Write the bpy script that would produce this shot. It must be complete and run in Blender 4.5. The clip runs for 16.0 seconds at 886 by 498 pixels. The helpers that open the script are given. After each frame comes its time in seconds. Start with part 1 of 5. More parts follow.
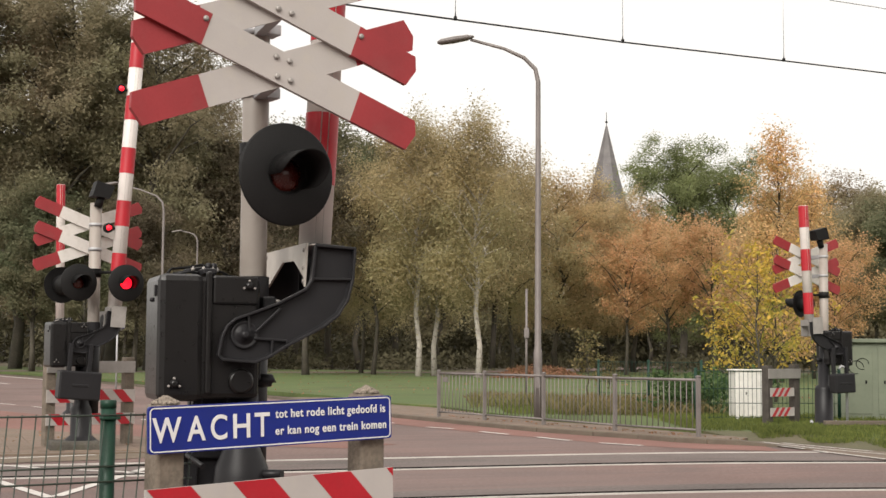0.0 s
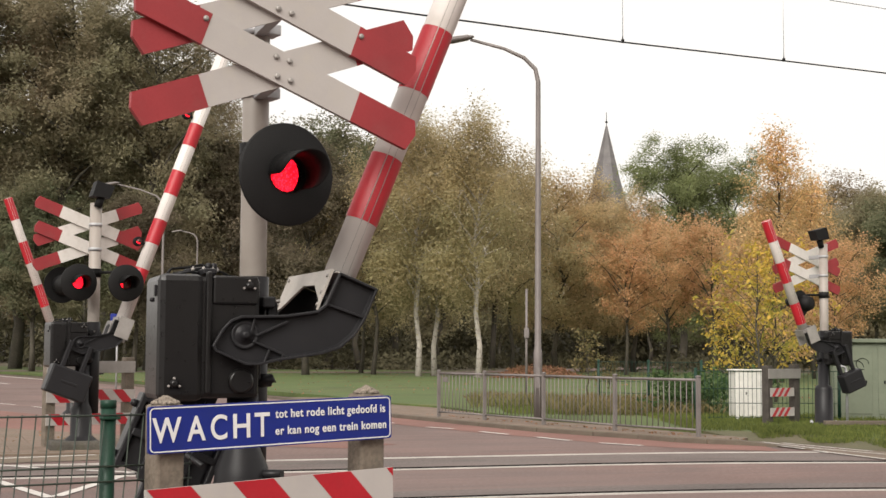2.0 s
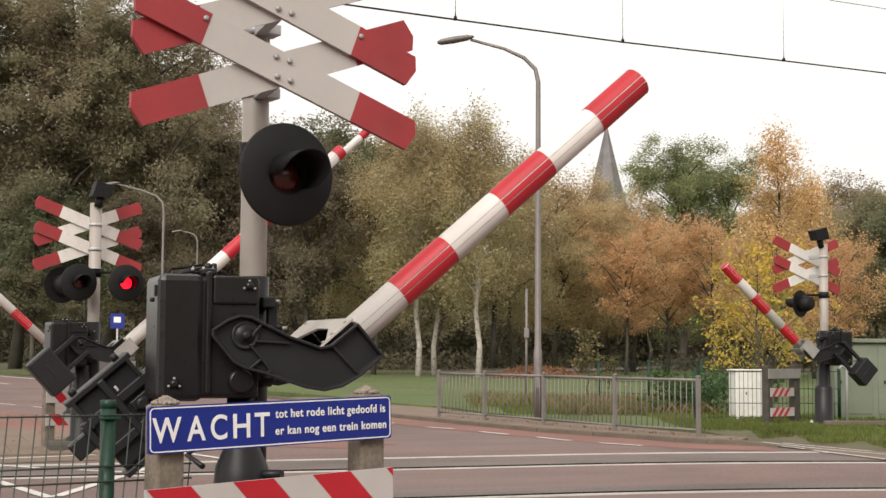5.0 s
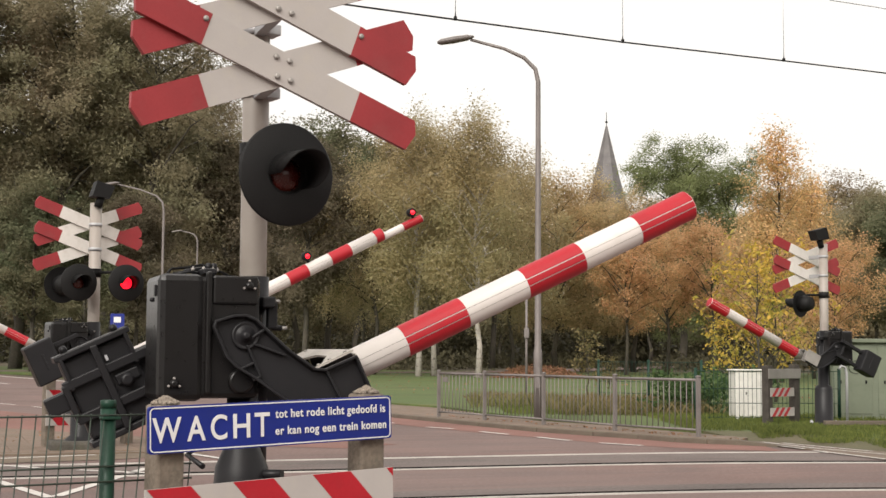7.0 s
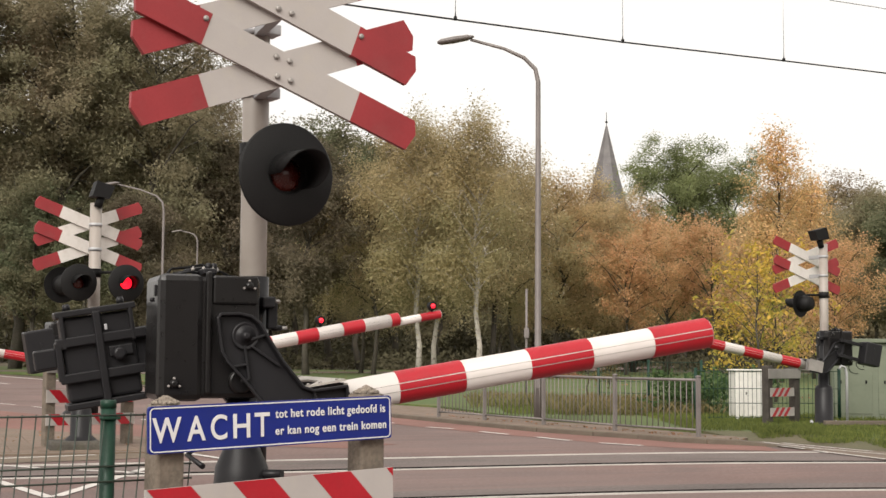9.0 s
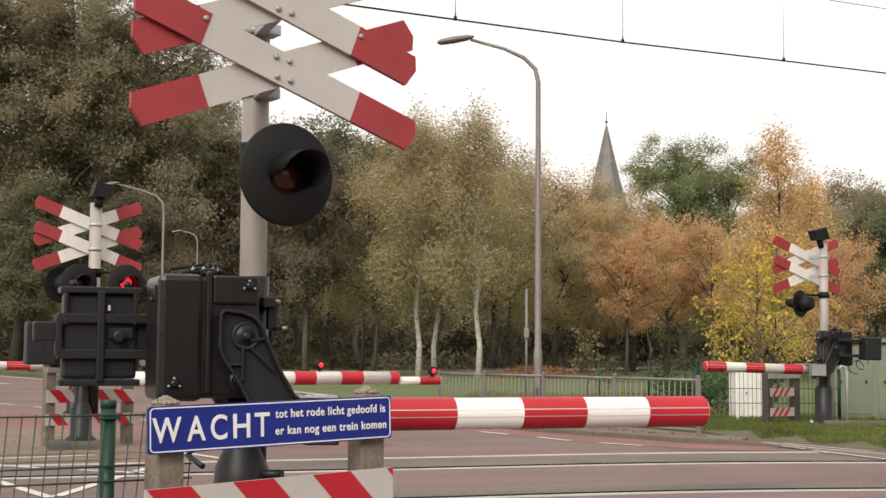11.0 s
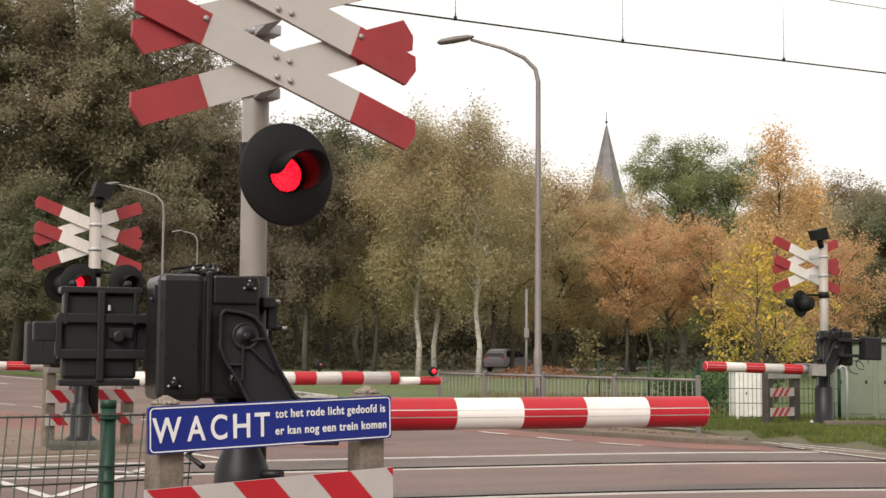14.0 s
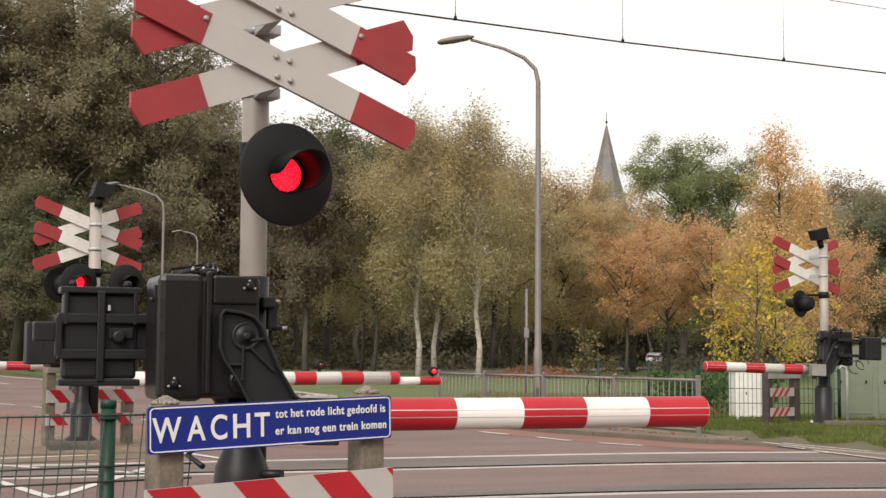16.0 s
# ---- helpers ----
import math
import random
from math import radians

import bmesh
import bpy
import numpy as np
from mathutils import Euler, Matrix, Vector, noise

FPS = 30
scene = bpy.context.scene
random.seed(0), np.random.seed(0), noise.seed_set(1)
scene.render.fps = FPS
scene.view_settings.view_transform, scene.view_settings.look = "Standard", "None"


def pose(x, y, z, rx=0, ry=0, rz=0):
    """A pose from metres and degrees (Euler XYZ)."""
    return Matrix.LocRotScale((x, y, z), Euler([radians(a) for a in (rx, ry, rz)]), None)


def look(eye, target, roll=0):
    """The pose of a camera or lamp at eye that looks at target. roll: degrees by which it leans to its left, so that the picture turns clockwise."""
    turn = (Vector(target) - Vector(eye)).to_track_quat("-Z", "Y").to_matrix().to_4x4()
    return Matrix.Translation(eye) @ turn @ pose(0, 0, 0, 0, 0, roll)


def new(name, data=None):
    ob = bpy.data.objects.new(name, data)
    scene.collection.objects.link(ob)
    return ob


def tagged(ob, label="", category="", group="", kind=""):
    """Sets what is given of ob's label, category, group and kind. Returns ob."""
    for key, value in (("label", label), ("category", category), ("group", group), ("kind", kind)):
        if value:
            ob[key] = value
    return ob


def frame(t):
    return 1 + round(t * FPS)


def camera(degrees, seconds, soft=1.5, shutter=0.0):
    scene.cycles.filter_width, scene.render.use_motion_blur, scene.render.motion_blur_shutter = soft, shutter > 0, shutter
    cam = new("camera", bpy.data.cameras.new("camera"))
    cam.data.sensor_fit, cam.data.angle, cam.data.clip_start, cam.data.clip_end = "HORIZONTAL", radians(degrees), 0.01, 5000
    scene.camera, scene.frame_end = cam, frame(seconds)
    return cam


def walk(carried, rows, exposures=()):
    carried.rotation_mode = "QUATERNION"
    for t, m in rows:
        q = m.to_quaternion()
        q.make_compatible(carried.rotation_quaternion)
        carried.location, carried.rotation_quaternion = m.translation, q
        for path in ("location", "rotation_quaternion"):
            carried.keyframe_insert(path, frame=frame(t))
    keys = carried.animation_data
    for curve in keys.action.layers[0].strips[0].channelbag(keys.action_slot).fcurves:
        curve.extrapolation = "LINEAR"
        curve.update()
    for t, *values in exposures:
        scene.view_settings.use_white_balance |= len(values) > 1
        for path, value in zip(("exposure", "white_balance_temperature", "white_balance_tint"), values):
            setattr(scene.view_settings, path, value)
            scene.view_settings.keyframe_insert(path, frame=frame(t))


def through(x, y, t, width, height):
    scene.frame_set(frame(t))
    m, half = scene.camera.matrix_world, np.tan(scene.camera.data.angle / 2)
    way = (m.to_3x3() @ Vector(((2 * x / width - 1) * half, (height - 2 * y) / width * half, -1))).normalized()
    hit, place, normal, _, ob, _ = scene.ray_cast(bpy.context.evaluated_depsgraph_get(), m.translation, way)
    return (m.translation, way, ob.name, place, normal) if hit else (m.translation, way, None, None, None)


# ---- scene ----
cam = camera(34.83, 16.0, soft=1.5)
EYE = pose(0, 0, 1.18, 90 + 4.32, 0, 0) @ pose(0, 0, 0, 0, 0, 0.35)
walk(cam, [(0.0, EYE), (16.0, EYE)], exposures=[(0.0, 0.37), (16.0, 0.37)])

# ---- light: an overcast afternoon ----
world = bpy.data.worlds.new("overcast_sky")
scene.world = world
world.use_nodes = True
wn = world.node_tree
wn.nodes.clear()
sky = wn.nodes.new("ShaderNodeTexSky")
sky.sky_type = 'NISHITA'
sky.sun_disc = False
sky.sun_elevation, sky.sun_rotation = radians(35), radians(159)
sky.air_density, sky.dust_density = 1.0, 4.0
veil = wn.nodes.new("ShaderNodeMix")
veil.data_type = 'RGBA'
veil.inputs[0].default_value = 0.88
veil.inputs[7].default_value = (10.3, 9.75, 9.1, 1)
wback = wn.nodes.new("ShaderNodeBackground")
wback.inputs[1].default_value = 0.091
wout = wn.nodes.new("ShaderNodeOutputWorld")
wn.links.new(sky.outputs[0], veil.inputs[6])
wn.links.new(veil.outputs[2], wback.inputs[0])
wn.links.new(wback.outputs[0], wout.inputs[0])
sun = new("sun", bpy.data.lights.new("sun", 'SUN'))
sun.data.energy, sun.data.angle, sun.data.color = 3.0, radians(40), (1.0, 0.95, 0.88)
sun.matrix_world = look((-12, -23, 23), (0, 8, 0))


# ---- materials ----
def material(name, base, rough=0.6, metal=0.0, vary=0.15, big=1.5, fine=40.0, bump=0.1, dirt=None, dirt_amount=0.25,
             emit=None, spread=0.0, island=0.0, tint=None, gloss=0.5, streak=None):
    """Principled surface: colour varied at two scales, stains, fine relief. spread: change from object to object; island: from leaf to leaf."""
    mat = bpy.data.materials.new(name)
    mat.use_nodes = True
    nt = mat.node_tree
    b = nt.nodes["Principled BSDF"]
    b.inputs["Roughness"].default_value, b.inputs["Metallic"].default_value = rough, metal
    b.inputs["Specular IOR Level"].default_value = gloss
    link = nt.links.new
    co = nt.nodes.new("ShaderNodeTexCoord")

    def noise_at(scale, detail=5.0):
        n = nt.nodes.new("ShaderNodeTexNoise")
        n.inputs["Scale"].default_value, n.inputs["Detail"].default_value = scale, detail
        link(co.outputs["Object"], n.inputs["Vector"])
        return n.outputs[0]

    def mixed(kind, factor, a, c):
        m = nt.nodes.new("ShaderNodeMix")
        m.data_type, m.blend_type = 'RGBA', kind
        for socket, value in ((m.inputs[0], factor), (m.inputs[6], a), (m.inputs[7], c)):
            if isinstance(value, bpy.types.NodeSocket):
                link(value, socket)
            elif isinstance(value, tuple):
                socket.default_value = (*value, 1)
            else:
                socket.default_value = value
        return m.outputs[2]

    def ramp(src, lo, hi, a, c):
        m = nt.nodes.new("ShaderNodeMapRange")
        for i, v in enumerate((lo, hi, a, c)):
            m.inputs[1 + i].default_value = v
        link(src, m.inputs[0])
        return m.outputs[0]

    coarse, grain = noise_at(big), noise_at(fine)
    low = tuple(max(0, v * (1 - vary)) for v in base)
    high = tuple(min(1, v * (1 + vary)) for v in base)
    col = mixed('MIX', ramp(coarse, 0.3, 0.7, 0, 1), low, high)
    col = mixed('MULTIPLY', ramp(grain, 0.35, 0.65, 0, min(1, vary * 2.5)), col, tuple(1 - vary for _ in base))
    if dirt:
        col = mixed('MIX', ramp(noise_at(big * 2.7), 0.52, 0.78, 0, dirt_amount), col, dirt)
    if tint:
        col = mixed('MIX', ramp(noise_at(big * 0.37, 2.0), 0.42, 0.6, 0, 0.85), col, tint)
    if streak:      # wear drawn out along one direction
        mp = nt.nodes.new("ShaderNodeMapping")
        mp.vector_type = 'TEXTURE'
        mp.inputs["Rotation"].default_value = (0, 0, radians(streak[3]))
        mp.inputs["Scale"].default_value = (5.5, 0.42, 1)
        link(co.outputs["Object"], mp.inputs["Vector"])
        sn = nt.nodes.new("ShaderNodeTexNoise")
        sn.inputs["Scale"].default_value, sn.inputs["Detail"].default_value = 1.3, 7.0
        link(mp.outputs[0], sn.inputs["Vector"])
        col = mixed('MIX', ramp(sn.outputs[0], 0.46, 0.72, 0, 0.75), col, streak[:3])
    if spread or island:
        src = nt.nodes.new("ShaderNodeObjectInfo").outputs["Random"] if spread else nt.nodes.new("ShaderNodeNewGeometry").outputs["Random Per Island"]
        hs = nt.nodes.new("ShaderNodeHueSaturation")
        k = spread or island
        link(ramp(src, 0, 1, 1 - k, 1 + k), hs.inputs["Value"])
        link(ramp(src, 0, 1, 0.5 + 0.05 * k, 0.5 - 0.05 * k), hs.inputs["Hue"])
        link(col, hs.inputs["Color"])
        col = hs.outputs[0]
    link(col, b.inputs["Base Color"])
    worn = min(0.1, vary * 0.5)
    link(ramp(grain, 0.3, 0.7, max(0.03, rough - worn), min(1, rough + worn)), b.inputs["Roughness"])
    if bump:
        bp = nt.nodes.new("ShaderNodeBump")
        bp.inputs["Strength"].default_value, bp.inputs["Distance"].default_value = bump, 0.01
        link(grain, bp.inputs["Height"])
        link(bp.outputs[0], b.inputs["Normal"])
    if emit:
        b.inputs["Emission Color"].default_value = (*emit[:3], 1)
        b.inputs["Emission Strength"].default_value = emit[3]
    return mat


def leafy(name, base, island=0.35, through=0.35, tint=None, big=0.35):
    mat = material(name, base, 0.75, 0, 0.25, big, 6.0, 0, island=island, tint=tint, gloss=0.15)
    nt = mat.node_tree
    b = nt.nodes["Principled BSDF"]
    tr = nt.nodes.new("ShaderNodeBsdfTranslucent")
    mix = nt.nodes.new("ShaderNodeMixShader")
    mix.inputs[0].default_value = through
    nt.links.new(b.inputs["Base Color"].links[0].from_socket, tr.inputs[0])
    nt.links.new(b.outputs[0], mix.inputs[1])
    nt.links.new(tr.outputs[0], mix.inputs[2])
    nt.links.new(mix.outputs[0], nt.nodes["Material Output"].inputs[0])
    return mat


BLACK = material("black_paint", (0.009, 0.0082, 0.0082), 0.3, 0, 0.06, 4, 30, 0.0, dirt=(0.013, 0.0122, 0.012), dirt_amount=0.3, gloss=0.32)
MATT = material("matt_black", (0.007, 0.0066, 0.0066), 0.6, 0, 0.2, 5, 200, 0.05, gloss=0.22)
IRON = material("dark_iron", (0.015, 0.0145, 0.016), 0.4, 0.0, 0.08, 6, 60, 0.02, dirt=(0.024, 0.022, 0.021), dirt_amount=0.3, gloss=0.24)
ALU = material("weathered_aluminium", (0.3, 0.28, 0.262), 0.5, 0.35, 0.15, 5, 140, 0.08, dirt=(0.2, 0.18, 0.16), dirt_amount=0.3)
PLATE = material("light_grey_plate", (0.42, 0.385, 0.345), 0.5, 0.1, 0.12, 5, 140, 0.06, dirt=(0.28, 0.24, 0.2), dirt_amount=0.4)
MASTGREY = material("grey_mast_paint", (0.31, 0.275, 0.245), 0.5, 0, 0.08, 2.5, 90, 0.05, dirt=(0.24, 0.2, 0.17), dirt_amount=0.5)
SEAM = material("grey_seam", (0.2, 0.18, 0.165), 0.6, 0, 0.15, 5, 140, 0.05)
GALV = material("galvanised_steel", (0.4, 0.4, 0.41), 0.5, 0.3, 0.15, 3, 90, 0.08, dirt=(0.25, 0.22, 0.2), dirt_amount=0.3)
WHITE = material("white_reflective", (0.62, 0.575, 0.545), 0.45, 0, 0.05, 3, 70, 0.03, dirt=(0.5, 0.46, 0.4), dirt_amount=0.4)
# duller white; on the striped board it also holds the shade of upright faces
CROSSWHITE = material("shaded_dull_white", (0.39, 0.358, 0.338), 0.5, 0, 0.06, 4, 80, 0.04, dirt=(0.42, 0.38, 0.33), dirt_amount=0.5)
# same white lightened for the way the far crosses catch the light
CROSSBACK = material("lit_white_back", (0.6, 0.565, 0.53), 0.5, 0, 0.06, 4, 80, 0.04, dirt=(0.45, 0.41, 0.36), dirt_amount=0.5)
RED = material("red_reflective", (0.36, 0.007, 0.016), 0.45, 0, 0.12, 4, 70, 0.03, dirt=(0.28, 0.02, 0.025), dirt_amount=0.5)
CROSSRED = material("dull_red", (0.25, 0.02, 0.024), 0.5, 0, 0.12, 4, 70, 0.04, dirt=(0.22, 0.04, 0.04), dirt_amount=0.5)
BLUE = material("blue_enamel", (0.01, 0.02, 0.17), 0.38, 0, 0.12, 5, 60, 0.03, dirt=(0.014, 0.022, 0.13), dirt_amount=0.4, gloss=0.3)
LETTER = material("white_lettering", (0.64, 0.63, 0.62), 0.45, 0, 0.04, 6, 60, 0)
WOOD = material("weathered_post", (0.165, 0.133, 0.103), 0.85, 0, 0.3, 6, 60, 0.5, dirt=(0.09, 0.08, 0.06), dirt_amount=0.6)
DARKWOOD = material("dark_tarred_post", (0.06, 0.05, 0.042), 0.85, 0, 0.3, 6, 60, 0.4, dirt=(0.03, 0.026, 0.022), dirt_amount=0.6)
PEBBLE = material("exposed_gravel", (0.3, 0.25, 0.2), 0.9, 0, 0.4, 60, 200, 0.8, dirt=(0.12, 0.1, 0.08), dirt_amount=0.7)
GREENPAINT = material("green_coating", (0.008, 0.035, 0.021), 0.5, 0, 0.2, 6, 90, 0.05, dirt=(0.05, 0.055, 0.04), dirt_amount=0.2, gloss=0.3)
WIRE = material("green_wire", (0.03, 0.042, 0.03), 0.5, 0, 0.2, 6, 90, 0.0)
ASPHALT = material("asphalt", (0.17, 0.106, 0.092), 0.85, 0, 0.3, 0.35, 26, 0.6, dirt=(0.095, 0.07, 0.063), dirt_amount=0.7, tint=(0.155, 0.107, 0.096), streak=(0.1, 0.077, 0.072, 20))
GREYASPHALT = material("grey_asphalt", (0.125, 0.1, 0.091), 0.85, 0, 0.3, 0.5, 26, 0.6, dirt=(0.085, 0.07, 0.064), dirt_amount=0.7, streak=(0.15, 0.105, 0.094, 20))
RAILGREY = material("dull_railing_steel", (0.175, 0.155, 0.147), 0.55, 0.2, 0.15, 3, 60, 0.05, dirt=(0.12, 0.1, 0.09), dirt_amount=0.5)
REDASPHALT = material("red_asphalt", (0.19, 0.09, 0.072), 0.85, 0, 0.15, 0.6, 90, 0.3, dirt=(0.17, 0.1, 0.085), dirt_amount=0.5)
MARKING = material("road_paint", (0.52, 0.49, 0.46), 0.7, 0, 0.1, 3, 60, 0.1, dirt=(0.3, 0.26, 0.24), dirt_amount=0.6)
KERB = material("concrete_kerb", (0.115, 0.09, 0.068), 0.85, 0, 0.2, 2, 60, 0.3, dirt=(0.12, 0.11, 0.08), dirt_amount=0.6)
PATH = material("trodden_path", (0.15, 0.112, 0.08), 0.9, 0, 0.2, 1.2, 40, 0.3, dirt=(0.1, 0.085, 0.05), dirt_amount=0.6)
VERGE = material("trodden_verge", (0.1, 0.085, 0.045), 0.95, 0, 0.3, 1.5, 30, 0.6, dirt=(0.13, 0.1, 0.065), dirt_amount=0.8, tint=(0.08, 0.078, 0.036))
PAVING = material("concrete_paving", (0.165, 0.118, 0.088), 0.88, 0, 0.16, 1.2, 40, 0.3, dirt=(0.18, 0.15, 0.11), dirt_amount=0.6, spread=0.12)
CONCRETE = material("old_concrete", (0.3, 0.27, 0.23), 0.9, 0, 0.25, 3, 50, 0.4, dirt=(0.13, 0.12, 0.09), dirt_amount=0.7)
MOSSBASE = material("mossy_dark_concrete", (0.075, 0.067, 0.055), 0.9, 0, 0.3, 4, 50, 0.4, dirt=(0.07, 0.07, 0.04), dirt_amount=0.6)
RAIL = material("worn_rail_steel", (0.46, 0.43, 0.4), 0.5, 0.25, 0.15, 3, 60, 0.1)
GROOVE = material("flange_groove", (0.022, 0.02, 0.019), 0.95, 0, 0.2, 4, 50, 0.1, gloss=0.0)
LAWN = material("mown_grass", (0.072, 0.1, 0.022), 0.9, 0, 0.28, 0.5, 12, 0.6, dirt=(0.14, 0.105, 0.045), dirt_amount=0.6, tint=(0.066, 0.1, 0.022))
BLADE = leafy("grass_blades", (0.13, 0.155, 0.042), 0.4, 0.35)
SOIL = material("forest_floor", (0.07, 0.055, 0.03), 0.95, 0, 0.3, 0.6, 8, 0.6, dirt=(0.12, 0.07, 0.03), dirt_amount=0.6)
BARK = material("tree_bark", (0.07, 0.06, 0.045), 0.9, 0, 0.3, 1.2, 14, 0.8, dirt=(0.05, 0.06, 0.03), dirt_amount=0.5)
BIRCHBARK = material("birch_bark", (0.4, 0.365, 0.32), 0.8, 0, 0.15, 2, 9, 0.4, dirt=(0.05, 0.045, 0.04), dirt_amount=0.95)
SLATE = material("spire_slate", (0.125, 0.115, 0.113), 0.6, 0, 0.2, 0.6, 5, 0.3)
KIOSKGREEN = material("pale_green_panel", (0.15, 0.17, 0.12), 0.6, 0, 0.1, 2, 40, 0.05, dirt=(0.11, 0.13, 0.09), dirt_amount=0.6)
OFFWHITE = material("offwhite_cabinet", (0.62, 0.6, 0.56), 0.55, 0, 0.06, 3, 40, 0.03, dirt=(0.4, 0.38, 0.33), dirt_amount=0.5)
LENS = material("dark_red_glass", (0.06, 0.009, 0.006), 0.25, 0, 0.2, 30, 120, 0.1)
LIT = material("lit_red_leds", (0.6, 0.02, 0.03), 0.4, 0, 0.1, 40, 300, 0.0, emit=(1.0, 0.007, 0.022, 1.5))
nt = LIT.node_tree      # single diodes behind the glass
vor = nt.nodes.new("ShaderNodeTexVoronoi")
vor.inputs["Scale"].default_value = 105
rng_node = nt.nodes.new("ShaderNodeMapRange")
for i, v in enumerate((0.1, 0.55, 4.5, 0.9)):
    rng_node.inputs[1 + i].default_value = v
vco = nt.nodes.new("ShaderNodeTexCoord")
nt.links.new(vco.outputs["Object"], vor.inputs["Vector"])
nt.links.new(vor.outputs["Distance"], rng_node.inputs[0])
nt.links.new(rng_node.outputs[0], nt.nodes["Principled BSDF"].inputs["Emission Strength"])
TAIL = material("red_tail_glass", (0.35, 0.015, 0.015), 0.2, 0, 0.1, 20, 60, 0)
CARPAINT = material("grey_car_paint", (0.17, 0.155, 0.17), 0.3, 0.3, 0.05, 3, 60, 0)
CARGLASS = material("dark_car_glass", (0.012, 0.013, 0.015), 0.08, 0, 0.1, 3, 30, 0)
RUBBER = material("tyre_rubber", (0.02, 0.02, 0.02), 0.85, 0, 0.2, 8, 60, 0.1)


# ---- mesh helpers ----
def bm_box(bm, c, s, rot=None, bevel=0.0, mi=0):
    g = bmesh.ops.create_cube(bm, size=1.0)
    vs = g["verts"]
    m = Matrix.Translation(c) @ (rot or Matrix()) @ Matrix.Diagonal((*s, 1))
    bmesh.ops.transform(bm, matrix=m, verts=vs)
    fs = list({f for v in vs for f in v.link_faces})
    for f in fs:
        f.material_index = mi
    if bevel:
        es = list({e for v in vs for e in v.link_edges})
        bmesh.ops.bevel(bm, geom=es, offset=bevel, segments=2, profile=0.5, affect='EDGES')
    return bm


def bm_tube(bm, pts, radii, seg=12, caps=True, mi=0):
    """A tapered tube along points."""
    pts = [Vector(p) for p in pts]
    if not isinstance(radii, (list, tuple)):
        radii = [radii] * len(pts)
    rings = []
    up = None
    for i, p in enumerate(pts):
        d = (pts[min(i + 1, len(pts) - 1)] - pts[max(i - 1, 0)]).normalized()
        ref = up if up is not None and abs(up.dot(d)) < 0.95 else (Vector((0, 0, 1)) if abs(d.z) < 0.9 else Vector((1, 0, 0)))
        a = (ref - d * ref.dot(d)).normalized()
        up = a
        b = d.cross(a)
        rings.append([bm.verts.new(p + (a * math.cos(k * math.tau / seg) + b * math.sin(k * math.tau / seg)) * radii[i]) for k in range(seg)])
    for r0, r1 in zip(rings, rings[1:]):
        for k in range(seg):
            f = bm.faces.new((r0[k], r0[(k + 1) % seg], r1[(k + 1) % seg], r1[k]))
            f.smooth, f.material_index = True, mi
    if caps:
        bm.faces.new(rings[0][::-1]).material_index = mi
        bm.faces.new(rings[-1]).material_index = mi
    return bm


def bm_prism(bm, outline, y0, y1, inset=0.0, depth=0.0, mi=0):
    """An outline in x and z, from y0 to y1; its face at y0 can be sunk within a rim."""
    a = [bm.verts.new((x, y0, z)) for x, z in outline]
    b = [bm.verts.new((x, y1, z)) for x, z in outline]
    n = len(a)
    fa, fb = bm.faces.new(a), bm.faces.new(b[::-1])
    side = [bm.faces.new((a[k], b[k], b[(k + 1) % n], a[(k + 1) % n])) for k in range(n)]
    for f in (fa, fb, *side):
        f.material_index = mi
    bmesh.ops.recalc_face_normals(bm, faces=[fa, fb, *side])
    if inset:
        bmesh.ops.inset_region(bm, faces=[fa], thickness=inset, depth=-depth)
    return bm


def bm_lathe(bm, profile, seg=24, m=None, mi=0):
    """A profile of (radius, height) turned round z."""
    rings = [[bm.verts.new((m or Matrix()) @ Vector((r * math.cos(k * math.tau / seg), r * math.sin(k * math.tau / seg), z))) for k in range(seg)] for r, z in profile]
    fs = []
    for r0, r1 in zip(rings, rings[1:]):
        for k in range(seg):
            fs.append(bm.faces.new((r0[k], r0[(k + 1) % seg], r1[(k + 1) % seg], r1[k])))
            fs[-1].smooth = True
    fs += [bm.faces.new(rings[0][::-1]), bm.faces.new(rings[-1])]
    for f in fs:
        f.material_index = mi
    return bm


def mesh_of(name, bm, mats):
    me = bpy.data.meshes.new(name)
    bmesh.ops.recalc_face_normals(bm, faces=bm.faces[:])
    bm.to_mesh(me)
    bm.free()
    for m in (mats if isinstance(mats, (list, tuple)) else [mats]):
        me.materials.append(m)
    return me


def part(name, bm, mats, parent=None, label="", at=None):
    ob = new(name, mesh_of(name, bm, mats))
    if parent:
        ob.parent = parent
    if at:
        ob.matrix_basis = at
    if label:
        tagged(ob, label)
    return ob


def thing(name, at, label, category, group="", kind=""):
    ob = new(name)
    ob.empty_display_size = 0.2
    ob.matrix_basis = at
    return tagged(ob, label, category, group, kind)


def flat(name, outline, z, mat, label, kind="structure", thick=0.0, parent=None):
    """A level sheet or slab over an outline in x and y."""
    bm = bmesh.new()
    top = [bm.verts.new((x, y, z)) for x, y in outline]
    f = bm.faces.new(top)
    if f.normal.z < 0:
        f.normal_flip()
    if thick:
        r = bmesh.ops.extrude_face_region(bm, geom=[f])
        low = [v for v in r["geom"] if isinstance(v, bmesh.types.BMVert)]
        bmesh.ops.translate(bm, verts=low, vec=(0, 0, -thick))
    bmesh.ops.triangulate(bm, faces=[g for g in bm.faces if len(g.verts) > 4])
    ob = part(name, bm, mat, parent)
    return tagged(ob, label, "", "", kind) if not parent else ob


